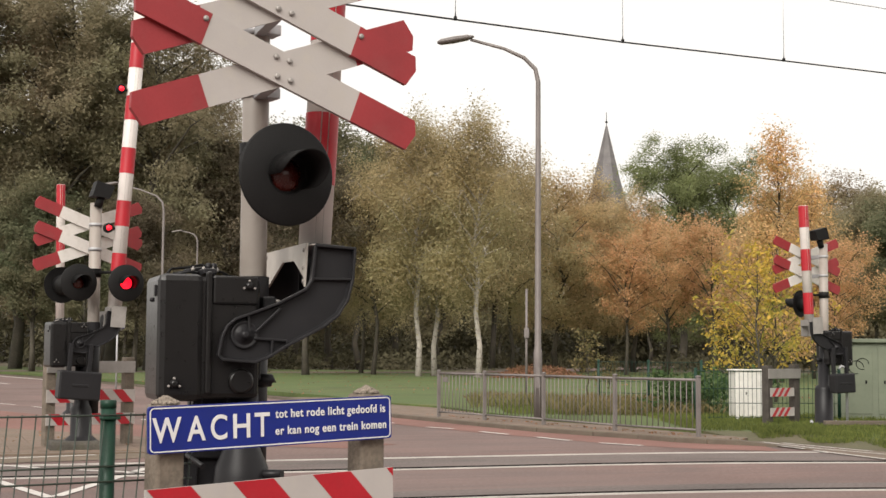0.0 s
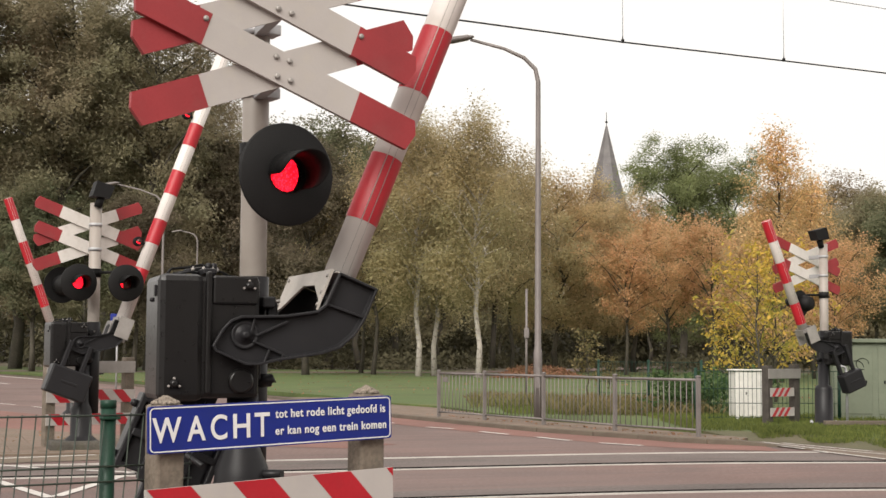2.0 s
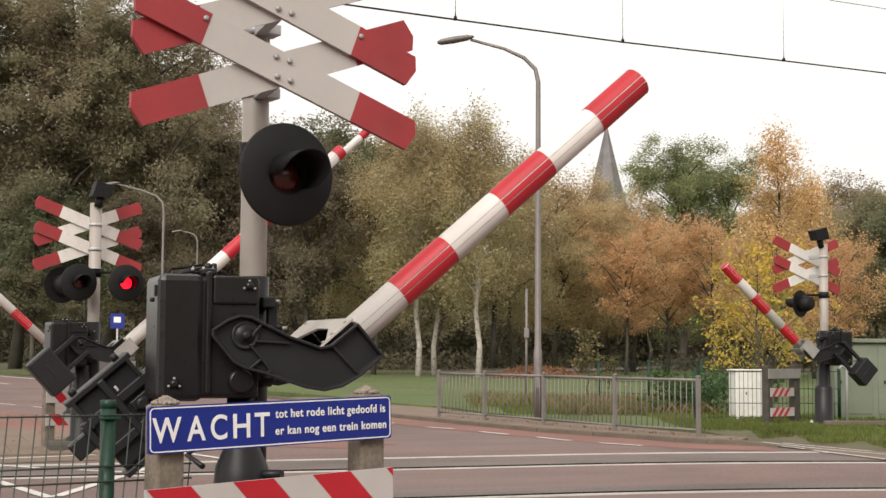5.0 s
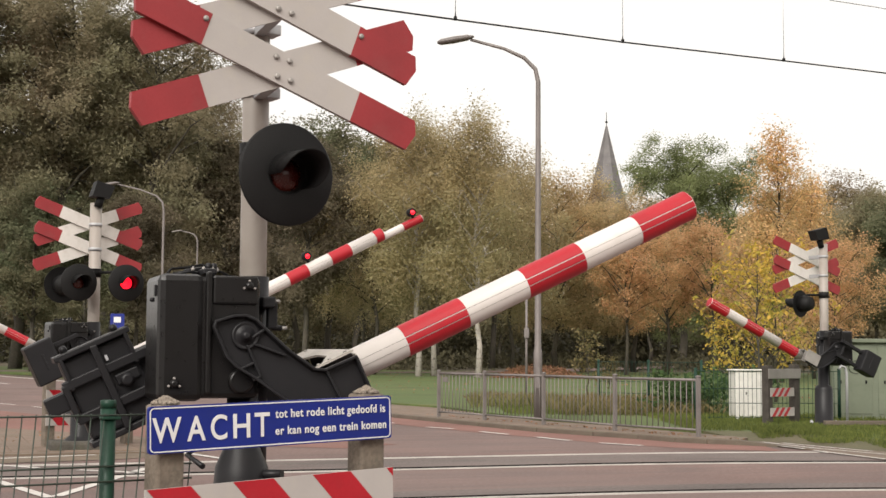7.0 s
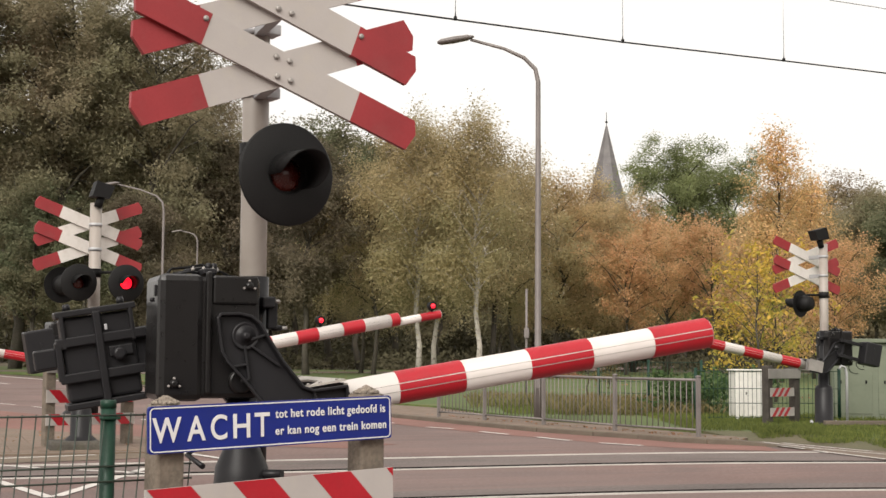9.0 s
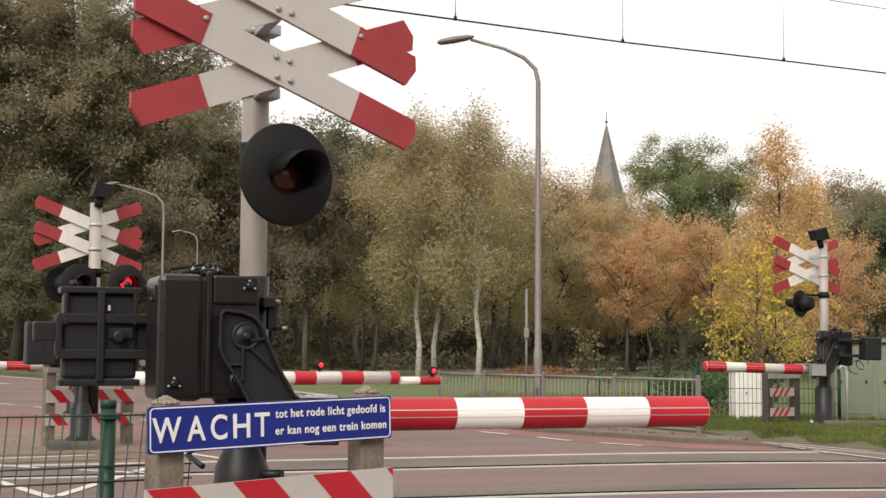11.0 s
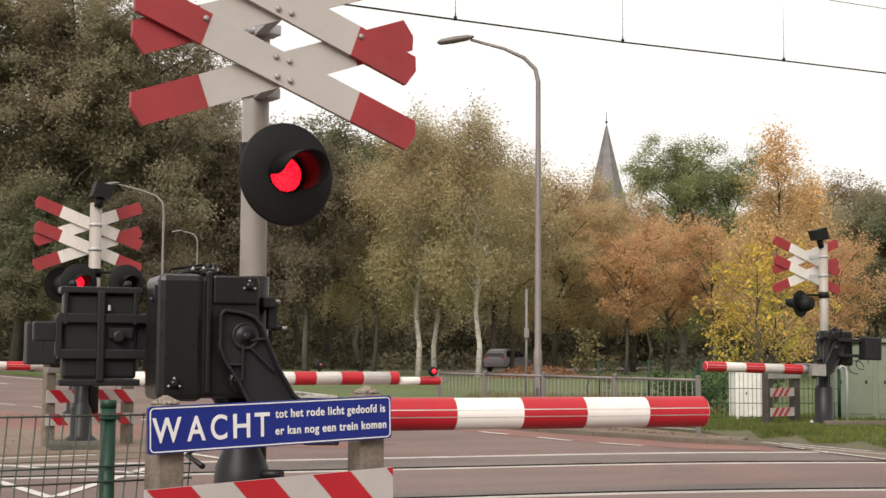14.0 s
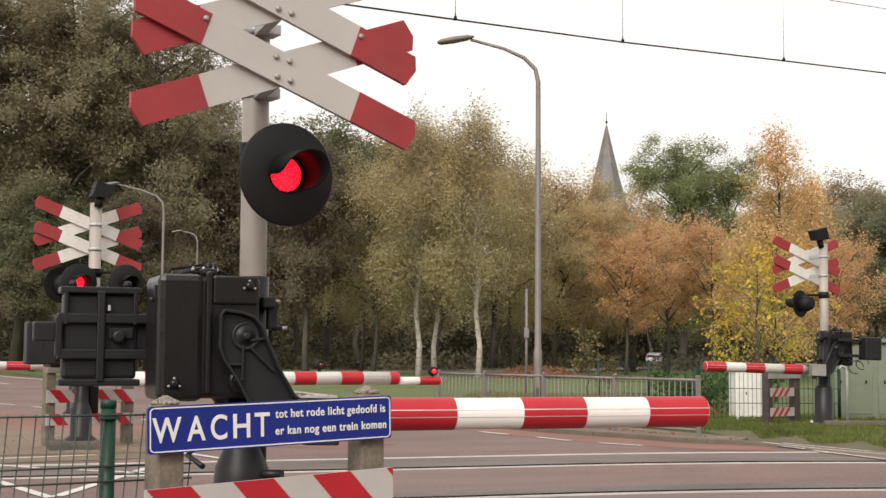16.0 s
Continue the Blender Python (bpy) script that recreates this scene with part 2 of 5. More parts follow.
def strip(a, b, w):
    """The four corners of a strip of width w from a to b."""
    a, b = Vector((*a, 0)), Vector((*b, 0))
    n = Vector((-(b - a).y, (b - a).x, 0)).normalized() * w / 2
    return [(p.x, p.y) for p in (a + n, a - n, b - n, b + n)]


def lettering(name, body, size, mat, parent, at, bold=0.0, wide=1.0, space=1.06):
    """Raised letters as a mesh, in the plane of their own x and y."""
    cu = bpy.data.curves.new(name, 'FONT')
    cu.body, cu.size, cu.extrude, cu.offset, cu.space_character = body, size, 0.0012, bold, space
    tmp = new(name, cu)
    me = bpy.data.meshes.new_from_object(tmp.evaluated_get(bpy.context.evaluated_depsgraph_get()))
    bpy.data.objects.remove(tmp)
    bpy.data.curves.remove(cu)
    me.materials.clear()
    me.materials.append(mat)
    xs = [v.co.x for v in me.vertices]
    k = wide / (max(xs) - min(xs))
    for v in me.vertices:
        v.co.x = (v.co.x - min(xs)) * k
    ob = new(name, me)
    ob.parent, ob.matrix_basis = parent, at
    return ob

PSI = 20.0                      # the tracks run this many degrees off the x axis
TX, TY = math.cos(radians(PSI)), math.sin(radians(PSI))


def along(t, n):
    """A place by its way along the tracks and across them."""
    return (t * TX - n * TY, t * TY + n * TX)


# ---- ground, road, tracks ----
flat("ground", [(-900, -60), (900, -60), (900, 1500), (-900, 1500)], -0.03, SOIL, "brown leaf-strewn ground reaching under the trees")
KERBRUN = [(3.98, 19.2), (3.62, 19.38), (3.25, 19.72), (2.83, 20.4), (2.26, 21.15), (1.49, 22.15), (0.64, 23.8), (-0.89, 26.95), (-2.32, 31.6), (-4.19, 37.3), (-11.0, 51.0)]
RAMP = [(14.0, 13.2), (5.65, 15.3), (5.15, 16.53), (4.74, 18.16), (4.3, 19.12)]
road_edge = RAMP + KERBRUN + [(-23.9, 76.6), (-48, 112), (-75, 108), (-42, 62), (-15, 28), (-9.4, 23.9), (-6.87, 22.1), (-4.32, 20.1), (-3.2, 18.5), (-2.9, 17.2), (-4.0, 16.7), (-16, 12.2), (-16, -20), (14, -20)]
flat("road", road_edge, 0.0, ASPHALT, "worn reddish-grey asphalt road over the level crossing")
# far pavement behind the kerb, its dropped end, and the pavement round the left signal
walk_side = KERBRUN[:10]
inner = [(4.3, 20.0), (3.85, 20.9), (2.76, 23.2), (1.67, 24.95), (0.85, 27.4), (0.0, 30.4), (-1.05, 32.3), (-3.0, 37.8)]
pav = flat("pavement", walk_side + inner[::-1], 0.06, PATH, "narrow brown paved footpath beside the road", thick=0.06)
DROP = [(14.0, 14.4), (8.0, 15.9), (5.7, 17.3), (5.1, 18.8), (4.55, 19.7), (4.3, 19.9)]
flat("pavement_3", RAMP + [(3.98, 19.2)] + DROP[::-1], 0.016, PAVING, "brown worn paving beside the dropped kerb", thick=0.03)
flat("pavement_2", [(-2.9, 17.2), (-3.2, 18.5), (-4.32, 20.1), (-6.87, 22.1), (-9.4, 23.9), (-15, 28), (-24, 28), (-24, 9.4), (-4.0, 16.7)], 0.02, PAVING, "light brown paved island beside the tracks", thick=0.04)
EDGE = [(14.0, 15.6), (8.3, 17.1), (6.2, 18.3), (5.6, 19.6), (4.9, 20.5), (4.3, 21.0)]
bm = bmesh.new()
for (p0, p1), (q0, q1) in zip(zip(DROP, DROP[1:]), zip(EDGE, EDGE[1:])):
    bm.faces.new([bm.verts.new((*p, z)) for p, z in ((p0, 0.018), (p1, 0.018), (q1, 0.1), (q0, 0.1))])
bm.faces.new([bm.verts.new(p) for p in ((4.3, 19.9, 0.018), (3.85, 20.9, 0.1), (4.3, 21.0, 0.1))])
bm.faces.new([bm.verts.new(p) for p in ((4.3, 19.88, 0.018), (3.84, 20.9, 0.1), (3.84, 20.9, -0.02), (4.3, 19.88, -0.02))])
tagged(part("verge", bm, VERGE, None, "trodden grassy verge sloping down to the road"), "", "", "", "structure")
flat("lawn", [(30, 13), *EDGE] + inner[1:] + [(-9.6, 51.5), (-22.6, 77.2), (-46, 112), (-40, 118), (-10, 104), (20, 100), (40, 98), (60, 60)], 0.1, LAWN, "mown green lawn with fallen leaves", thick=0.12)
# bicycle lanes and markings
kerb_in = [(4.3, 18.0), (3.35, 18.25), (2.37, 19.2), (1.0, 21.2), (-0.5, 23.75), (-1.95, 27.0), (-3.3, 31.7)]
flat("bicycle_lane", [(4.3, 19.12)] + KERBRUN[:9] + kerb_in[::-1], 0.004, REDASPHALT, "red asphalt bicycle lane along the kerb")
flat("bicycle_lane_2", [(-14, 27.6), (-9.4, 24.05), (-6.87, 22.2), (-4.32, 20.2), (-3.1, 18.6), (-1.2, 18.0), (-0.6, 18.9), (-2.6, 20.9), (-4.8, 23.4), (-7.2, 26.6), (-9.3, 29.4), (-13, 33.5)], 0.004, REDASPHALT, "faded red asphalt bicycle lane")


def marking(name, a, b, w, z=0.008):
    return flat(name, strip(a, b, w), z, MARKING, "worn white painted road line")


for a, b in (((-0.25, 23.42), (0.18, 22.93)), ((0.6, 22.13), (0.99, 21.39)), ((1.39, 20.7), (1.8, 19.92)), ((2.15, 19.44), (2.66, 18.89)), ((-1.2, 25.6), (-0.85, 24.75))):
    marking("lane_dash", a, b, 0.1)
for a, b in (((-10.4, 33.2), (-9.7, 32.3)), ((-9.0, 31.3), (-8.4, 30.4)), ((-7.8, 29.6), (-7.1, 28.7)), ((-5.4, 25.6), (-4.6, 24.0)), ((-3.9, 22.6), (-3.2, 21.5)), ((-2.4, 20.9), (-1.8, 20.1)), ((-11.8, 34.9), (-11.2, 34.2))):
    marking("lane_dash", a, b, 0.1)
marking("edge_line", (-24.0, 75.0), (-13.5, 55.3), 0.25)
marking("edge_line", (-30.0, 80.0), (-16.5, 54.0), 0.18)
for a, b in (((4.25, 19.45), (4.64, 18.22)), ((4.68, 17.94), (5.13, 16.44)), ((4.42, 19.62), (4.85, 18.27)), ((4.85, 18.27), (5.43, 17.2)), ((4.66, 19.45), (5.1, 18.41)), ((5.12, 18.4), (5.4, 17.8))):
    marking("edge_line", a, b, 0.06, 0.022)
for a, b in (((-5.6, 15.4), (-4.03, 16.55)), ((-3.17, 11.76), (-3.04, 14.69)), ((-4.08, 13.1), (-3.2, 11.66)), ((-5.4, 15.5), (-4.15, 14.63)), ((-3.15, 17.1), (-2.45, 16.05)), ((-3.67, 14.41), (-2.9, 14.1))):
    marking("edge_line", a, b, 0.1)

flat("gravel_strip", [(-5.6, 15.75), (-4.2, 16.62), (-3.2, 17.2), (-2.75, 16.9), (-3.6, 15.9), (-5.2, 14.9)], 0.006, PATH, "brown gravel and moss beside the paved island")
# tracks: rail heads flush with the road, each with its groove; they bend gently to one side
def track(n, w, z):
    """A band of width w on the line n metres across the tracks."""
    bm = bmesh.new()
    rows = []
    for i in range(-40, 61):
        t = i * 0.5 if i < 30 else 15 + (i - 30) * 1.5
        t0 = 5.0 + (n - 11) * 0.5
        bend = 0.04 * max(0.0, min(t, 12) - t0) ** 2 + max(0.0, t - 12) * 0.08 * (12 - t0)
        rows.append([bm.verts.new((*along(t, n - bend + d), e)) for d, e in ((-w / 2, -0.02), (-w / 2 + 0.004, z), (w / 2 - 0.004, z), (w / 2, -0.02))])
    for p, q in zip(rows, rows[1:]):
        for k in range(3):
            bm.faces.new((p[k], p[k + 1], q[k + 1], q[k]))
    return bm


for n in (9.6, 11.03, 13.97, 15.54):
    tagged(part("rail", track(n, 0.045 if n == 13.97 else 0.06, 0.012), RAIL, None, "polished steel rail sunk in the road"), "", "rail", "rails of the tracks")
for n, w in ((14.08, 0.15), (9.7, 0.08), (11.14, 0.08)):
    tagged(part("rail_groove", track(n, w, 0.0135), GROOVE, None, "dark flange groove beside the rail"), "", "", "", "structure")
tagged(part("crossing_panel", track(14.76, 1.4, 0.004), GREYASPHALT, None, "grey asphalt between two rails"), "", "", "", "structure")
tagged(part("crossing_panel_2", track(11.5, 0.5, 0.004), GREYASPHALT, None, "dark worn asphalt strip beside the rail"), "", "", "", "structure")

# paving tiles on both pavements
PAVE2 = [(-2.95, 17.25), (-3.25, 18.45), (-4.35, 20.0), (-6.87, 22.0), (-9.0, 23.4), (-9.0, 15.1), (-4.0, 16.8)]


def inside(p, poly):
    hit = False
    for (x0, y0), (x1, y1) in zip(poly, poly[1:] + poly[:1]):
        if (y0 > p[1]) != (y1 > p[1]) and p[0] < (x1 - x0) * (p[1] - y0) / (y1 - y0) + x0:
            hit = not hit
    return hit


bm = bmesh.new()
bm_box(bm, (0, 0, 0), (0.292, 0.292, 0.03), bevel=0.006)
tile = mesh_of("paving_tile", bm, PAVING)
far_pave = walk_side + inner[::-1]
rp = random.Random(9)
for owner, poly, yaw, z, origin, cap in ((pav, far_pave, -55, 0.05, (1.9, 21.8), 160), (bpy.data.objects["pavement_2"], PAVE2, PSI, 0.012, (-4.4, 18.0), 300)):
    ca, sa = math.cos(radians(yaw)), math.sin(radians(yaw))
    spots = [(origin[0] + (i * ca - j * sa) * 0.3, origin[1] + (i * sa + j * ca) * 0.3) for i in range(-30, 31) for j in range(-12, 13)]
    spots = sorted((q for q in spots if all(inside((q[0] + dx, q[1] + dy), poly) for dx, dy in ((0.24, 0), (-0.24, 0), (0, 0.24), (0, -0.24)))), key=lambda q: (q[0] - origin[0]) ** 2 + (q[1] - origin[1]) ** 2)
    for x, y in spots[:cap]:
        ob = new("paving_tile", tile)
        ob.parent = owner
        ob.matrix_basis = pose(x, y, z + rp.uniform(-0.002, 0.003), rp.uniform(-0.5, 0.5), rp.uniform(-0.5, 0.5), yaw)

# kerb stones
kerb = thing("kerb", pose(0, 0, 0), "grey concrete kerb along the far edge of the road", "", "", "structure")
pts = [Vector((x, y, 0)) for x, y in KERBRUN]
run = []
for p, q in zip(pts, pts[1:]):
    n = max(1, round((q - p).length))
    run += [(p.lerp(q, i / n), p.lerp(q, (i + 1) / n)) for i in range(n)]
bm = bmesh.new()
bm_prism(bm, [(0, -0.06), (0.9, -0.06), (0.9, 0.005), (0, 0.07)], -0.065, 0.065)
part("kerb_ramp", bm, KERB, kerb, "sloping end stone", Matrix.Translation((4.0, 19.22, 0)) @ pose(0, 0, 0, 0, 0, -38))
stone = None
for i, (p, q) in enumerate(run):
    if stone is None:
        bm = bmesh.new()
        bm_box(bm, (0, 0, 0.003), (0.985, 0.13, 0.14), bevel=0.012)
        stone = mesh_of("kerb_stone", bm, KERB)
    ob = new("kerb_stone", stone)
    ob.parent = kerb
    d = q - p
    ob.matrix_basis = Matrix.Translation((p + q) / 2 + Vector((0.03, 0.03, 0))) @ pose(0, 0, 0, 0, 0, math.degrees(math.atan2(d.y, d.x))) @ Matrix.Diagonal((d.length, 1, 1, 1))


# ---- level crossing signals ----
LAMPS, ARMS = [], []


def cross_arm(parent, at, tilt, y, k=1.0, bolts=(), arm_white=None):
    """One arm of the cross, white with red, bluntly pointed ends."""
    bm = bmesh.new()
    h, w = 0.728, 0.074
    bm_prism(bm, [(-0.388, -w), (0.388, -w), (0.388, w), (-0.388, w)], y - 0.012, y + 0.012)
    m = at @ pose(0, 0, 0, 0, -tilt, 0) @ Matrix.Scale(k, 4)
    arm = part("cross_arm", bm, arm_white or CROSSWHITE, parent, "", m)
    up = 1 if tilt > 0 else -1
    for s in (-1, 1):
        bm = bmesh.new()
        bm_prism(bm, [(s * 0.388, -w), (s * (h - 0.026), -w), (s * h, -0.012 * s * up), (s * (h - 0.026), w), (s * 0.388, w)], y - 0.0135, y + 0.0135)
        part("red_end", bm, CROSSRED, arm, "dull red arm end")
    for bx, bz in bolts:
        bm = bmesh.new()
        bm_lathe(bm, [(0.013, 0), (0.013, 0.008), (0.006, 0.013)], 10, Matrix.Translation((bx, y - 0.013, bz)) @ pose(0, 0, 0, 90))
        part("bolt", bm, ALU, arm)
    return arm


def warning_lamp(parent, at, radius, first):
    """Round black background plate with a hooded red lamp; its plane is the local x and z, facing -y."""
    bm = bmesh.new()
    bm_lathe(bm, [(radius, 0), (radius, 0.008), (radius - 0.006, 0.013), (radius * 0.45, 0.017), (0.095, 0.018), (0.086, 0.018), (0.086, 0.012), (0.1, 0.006), (0.1, -0.165), (0.002, -0.165)], 48, pose(0, 0, 0, 90))
    plate = part("background_plate", bm, MATT, parent, "round matt black background plate", at)
    bm = bmesh.new()
    # the hood: a tube open below
    n, rad, long = 30, 0.094, 0.24
    rows = []
    for i in range(n + 1):
        a = radians(-42 + 228 * i / n)
        reach = long * (0.45 + 0.55 * max(0.0, math.sin((a + radians(42)) / radians(228) * math.pi)) ** 0.6)
        rows.append([(math.cos(a) * r, -0.014 - d, math.sin(a) * r - d * 0.03) for r in (rad, rad - 0.005) for d in (0.0, reach)])
    vs = [[bm.verts.new(c) for c in row] for row in rows]
    for p, q in zip(vs, vs[1:]):
        for i, j in ((0, 1), (1, 3), (3, 2), (2, 0)):
            f = bm.faces.new((p[i], p[j], q[j], q[i]))
            f.smooth = (i, j) in ((0, 1), (3, 2))
    for e in (vs[0], vs[-1]):
        bm.faces.new((e[0], e[1], e[3], e[2]))
    part("hood", bm, MATT, plate, "black lamp hood")
    # the lamp insert: a ball in its socket, one half lit, the other dark glass
    bm = bmesh.new()
    bmesh.ops.create_uvsphere(bm, u_segments=32, v_segments=20, radius=0.095)
    for f in bm.faces:
        f.smooth = True
        f.material_index = 0 if f.calc_center_median().y < 0 else 1
    lens = part("lamp_insert", bm, [LENS, LIT], plate, "red lamp insert with small light-emitting diodes", pose(0, 0.06, 0))
    LAMPS.append((lens, first))
    bm = bmesh.new()
    bm_lathe(bm, [(0.02, -0.2), (0.1, -0.195), (0.125, -0.12), (0.13, -0.001), (0.106, -0.001), (0.106, -0.17), (0.002, -0.17)], 24, pose(0, 0, 0, 90))
    part("lamp_housing", bm, MATT, plate)
    return plate


ARM_OUTLINE = [(-0.09, 0.11), (-0.106, 0.092), (-0.109, -0.05), (-0.09, -0.1), (-0.036, -0.178), (0.01, -0.258), (0.06, -0.342), (0.115, -0.408), (0.19, -0.449), (0.28, -0.466), (0.417, -0.468), (0.417, -0.287),
               (0.265, -0.282), (0.222, -0.258), (0.15, -0.136), (0.096, -0.013), (0.072, 0.045), (0.04, 0.08), (-0.01, 0.1)]


def crossing_signal(label, at, yaw, s, pivot, mast, mast_r, top, cross_low, cross_at, cross_yaw, lamps, boom, ground=0.0, bar_lamps=(), far=False, weight=(-0.545, 0.37, 0.43), back=False, reds=(), size=1.0, plain=False):
    """A barrier machine, its boom, and the mast with crosses and lamps. Local +x is where the boom lies when closed; s: the side (-y times s) that carries the arm.
    boom: (start, end, band, radius, drop, thin_from)."""
    root = thing("crossing_barrier", pose(at[0], at[1], ground, 0, 0, yaw), label, "level crossing barrier", "barriers of the level crossing")
    # pedestal
    bm = bmesh.new()
    px = 0.07 if not far else 0.09
    if far:
        foot = [(0.25, 0.0), (0.24, 0.08), (0.18, 0.15), (0.13, 0.19), (0.125, 0.5), (0.095, 0.56), (0.085, 0.6), (0.085, pivot - 0.26)]
        if ground:
            foot = [(0.21, 0.0), (0.21, 0.04), (0.145, 0.05), (0.14, 0.6), (0.125, 0.65), (0.085, 0.67), (0.085, pivot - 0.26)]
        bm_lathe(bm, foot, 28, pose(px, 0.0, 0))
    else:
        bm_lathe(bm, [(0.27, 0.0), (0.27, 0.05), (0.24, 0.08), (0.2, 0.09), (0.16, 0.13), (0.15, 0.3), (0.14, 0.52), (0.122, 0.62), (0.118, 0.68), (0.07, 0.79), (0.07, pivot - 0.26)], 28, pose(px, 0.0, 0))
    part("pedestal", bm, IRON, root, "black cast-iron pedestal with a wide foot")
    for k in range(6):
        a = k * math.tau / 6
        bm = bmesh.new()
        bm_lathe(bm, [(0.022, 0.0), (0.022, 0.03), (0.012, 0.035), (0.012, 0.05)], 6, pose(px + 0.22 * math.cos(a), 0.22 * math.sin(a), 0.06))
        part("foot_bolt", bm, GALV, root)
    # machine housing
    bm = bmesh.new()
    bm_box(bm, (-0.103, 0.0, pivot - 0.01), (0.414, 0.36, 0.53), bevel=0.022)
    housing = part("housing", bm, BLACK, root, "black painted machine housing")
    bm = bmesh.new()
    bm_box(bm, (-0.242, 0.0, pivot - 0.012), (0.2, 0.38, 0.55), bevel=0.03)
    part("housing_cover", bm, BLACK, housing, "bolted black cover")
    bm = bmesh.new()
    bm_box(bm, (-0.125, -0.186 * s, pivot + 0.01), (0.026, 0.03, 0.53), bevel=0.008)
    bm_box(bm, (-0.008, -0.184 * s, pivot + 0.195), (0.2, 0.02, 0.125), bevel=0.01)
    bm_lathe(bm, [(0.055, 0), (0.055, 0.02), (0.045, 0.03)], 24, Matrix.Translation((0.02, -0.176 * s, pivot - 0.2)) @ pose(0, 0, 0, 90 * s))
    part("housing_rib", bm, BLACK, housing)
    for lx, lz in ((0.05, 0.215), (-0.27, -0.21)):
        bm = bmesh.new()
        bm_lathe(bm, [(0.018, 0), (0.018, 0.02), (0.008, 0.025)], 10, Matrix.Translation((lx, -0.19 * s, pivot + lz)) @ pose(0, 0, 0, 90 * s))
        lock = part("lock", bm, BLACK, housing)
        for k in range(3):
            a = radians(90 + 120 * k)
            bm = bmesh.new()
            bm_lathe(bm, [(0.006, 0), (0.006, 0.016), (0.003, 0.02)], 8, Matrix.Translation((lx + 0.027 * math.cos(a), -0.189 * s, pivot + lz + 0.022 * math.sin(a))) @ pose(0, 0, 0, 90 * s))
            part("lock_screw", bm, ALU, housing, "bright steel lock screw")
    bm = bmesh.new()
    z = pivot + 0.268
    bm_tube(bm, [(-0.2, 0, z - 0.03), (-0.2, 0, z + 0.02), (-0.08, 0, z + 0.03), (-0.07, 0, z - 0.02)], 0.011, 8)
    bm_tube(bm, [(-0.26, -0.05, z), (-0.19, -0.05, z + 0.012), (-0.14, -0.05, z + 0.005)], 0.007, 6)
    bm_box(bm, (-0.115, 0, z + 0.01), (0.06, 0.3, 0.025), bevel=0.006)
    for x in (-0.11, -0.085):
        bm_lathe(bm, [(0.013, 0), (0.013, 0.03), (0.007, 0.035)], 8, pose(x, -0.08 * s, z + 0.015))
    part("lifting_handle", bm, IRON, housing)
    for x, y in ((-0.175, -0.06), (-0.135, -0.1), (-0.09, -0.085), (-0.06, -0.02)):      # bright bolts on the lid
        bm = bmesh.new()
        bm_lathe(bm, [(0.008, 0), (0.008, 0.012), (0.004, 0.012), (0.004, 0.018)], 8, pose(x, y * s, z + 0.016, 12, 0, 0))
        part("lid_bolt", bm, ALU, housing, "bright steel lid bolt")
    bm = bmesh.new()
    bm_tube(bm, [(-0.3, -0.1 * s, z - 0.012), (-0.27, -0.06 * s, z + 0.022), (-0.2, -0.03 * s, z + 0.03), (-0.13, -0.02 * s, z + 0.045), (-0.05, 0, z + 0.02), (0.02, 0.02 * s, z - 0.005)], 0.006, 6)
    part("lid_cable", bm, MATT, housing, "thin black cable over the lid")
    bm = bmesh.new()
    bm_box(bm, (-0.346, -0.12 * s, pivot + 0.19), (0.012, 0.03, 0.05), bevel=0.003)
    bm_lathe(bm, [(0.01, 0), (0.01, 0.016), (0.005, 0.02)], 8, Matrix.Translation((-0.35, -0.12 * s, pivot + 0.15)) @ pose(0, 0, 0, 0, -90, 0))
    part("side_catch", bm, IRON, housing)
    bm = bmesh.new()
    bm_box(bm, (0.165, -0.03 * s, pivot + 0.15), (0.06, 0.12, 0.05), bevel=0.008)
    bm_box(bm, (0.19, -0.03 * s, pivot + 0.09), (0.045, 0.05, 0.12), bevel=0.008)
    bm_tube(bm, [(0.19, -0.03 * s, pivot + 0.04), (0.235, -0.03 * s, pivot + 0.035)], [0.016, 0.012], 8)
    part("buffer", bm, IRON, housing, "black stop buffer")
    for dx, dz in ((0.2, 0.155), (0.235, 0.036)):
        bm = bmesh.new()
        bm_lathe(bm, [(0.009, 0), (0.009, 0.02), (0.004, 0.024)], 8, Matrix.Translation((dx, -0.045 * s, pivot + dz)) @ pose(0, 0, 0, 0, 90, 0))
        part("buffer_bolt", bm, ALU, housing, "bright bolt end")
    bm = bmesh.new()
    bm_tube(bm, [(0.13, 0, pivot - 0.2), (0.2, 0, pivot - 0.2), (0.2, 0, pivot - 0.21)], [0.03, 0.03, 0.024], 10)
    part("cable_gland", bm, IRON, housing)
    # mast
    mx, my = mast
    bm = bmesh.new()
    bm_tube(bm, [(mx, my, 0.5), (mx, my, top)], mast_r, 28)
    m_ob = part("mast", bm, MASTGREY, root, "pale grey tubular mast")
    bm = bmesh.new()
    bm_tube(bm, [(mx, my, 0.45), (mx, my, pivot + 0.27)], mast_r + 0.012, 28)
    bm_box(bm, (mx * 0.5, my * 0.5, pivot - 0.05), (0.16, abs(my) + 0.1, 0.3), bevel=0.01)
    part("mast_socket", bm, IRON, m_ob, "black mast socket")
    # crosses: two, one over the other
    cx, cy = cross_at
    for k in range(2):
        zc = cross_low + 0.305 * k * size
        base = pose(cx, cy, zc, 0, 0, cross_yaw - yaw)
        # far crosses take the white with the light put into it
        arm_white = None if back else CROSSBACK
        middle = ((-0.05, 0.035), (0.015, 0.045), (-0.015, -0.045), (0.05, -0.035))
        cross_arm(m_ob, base, 20, 0.0, size, (), arm_white)
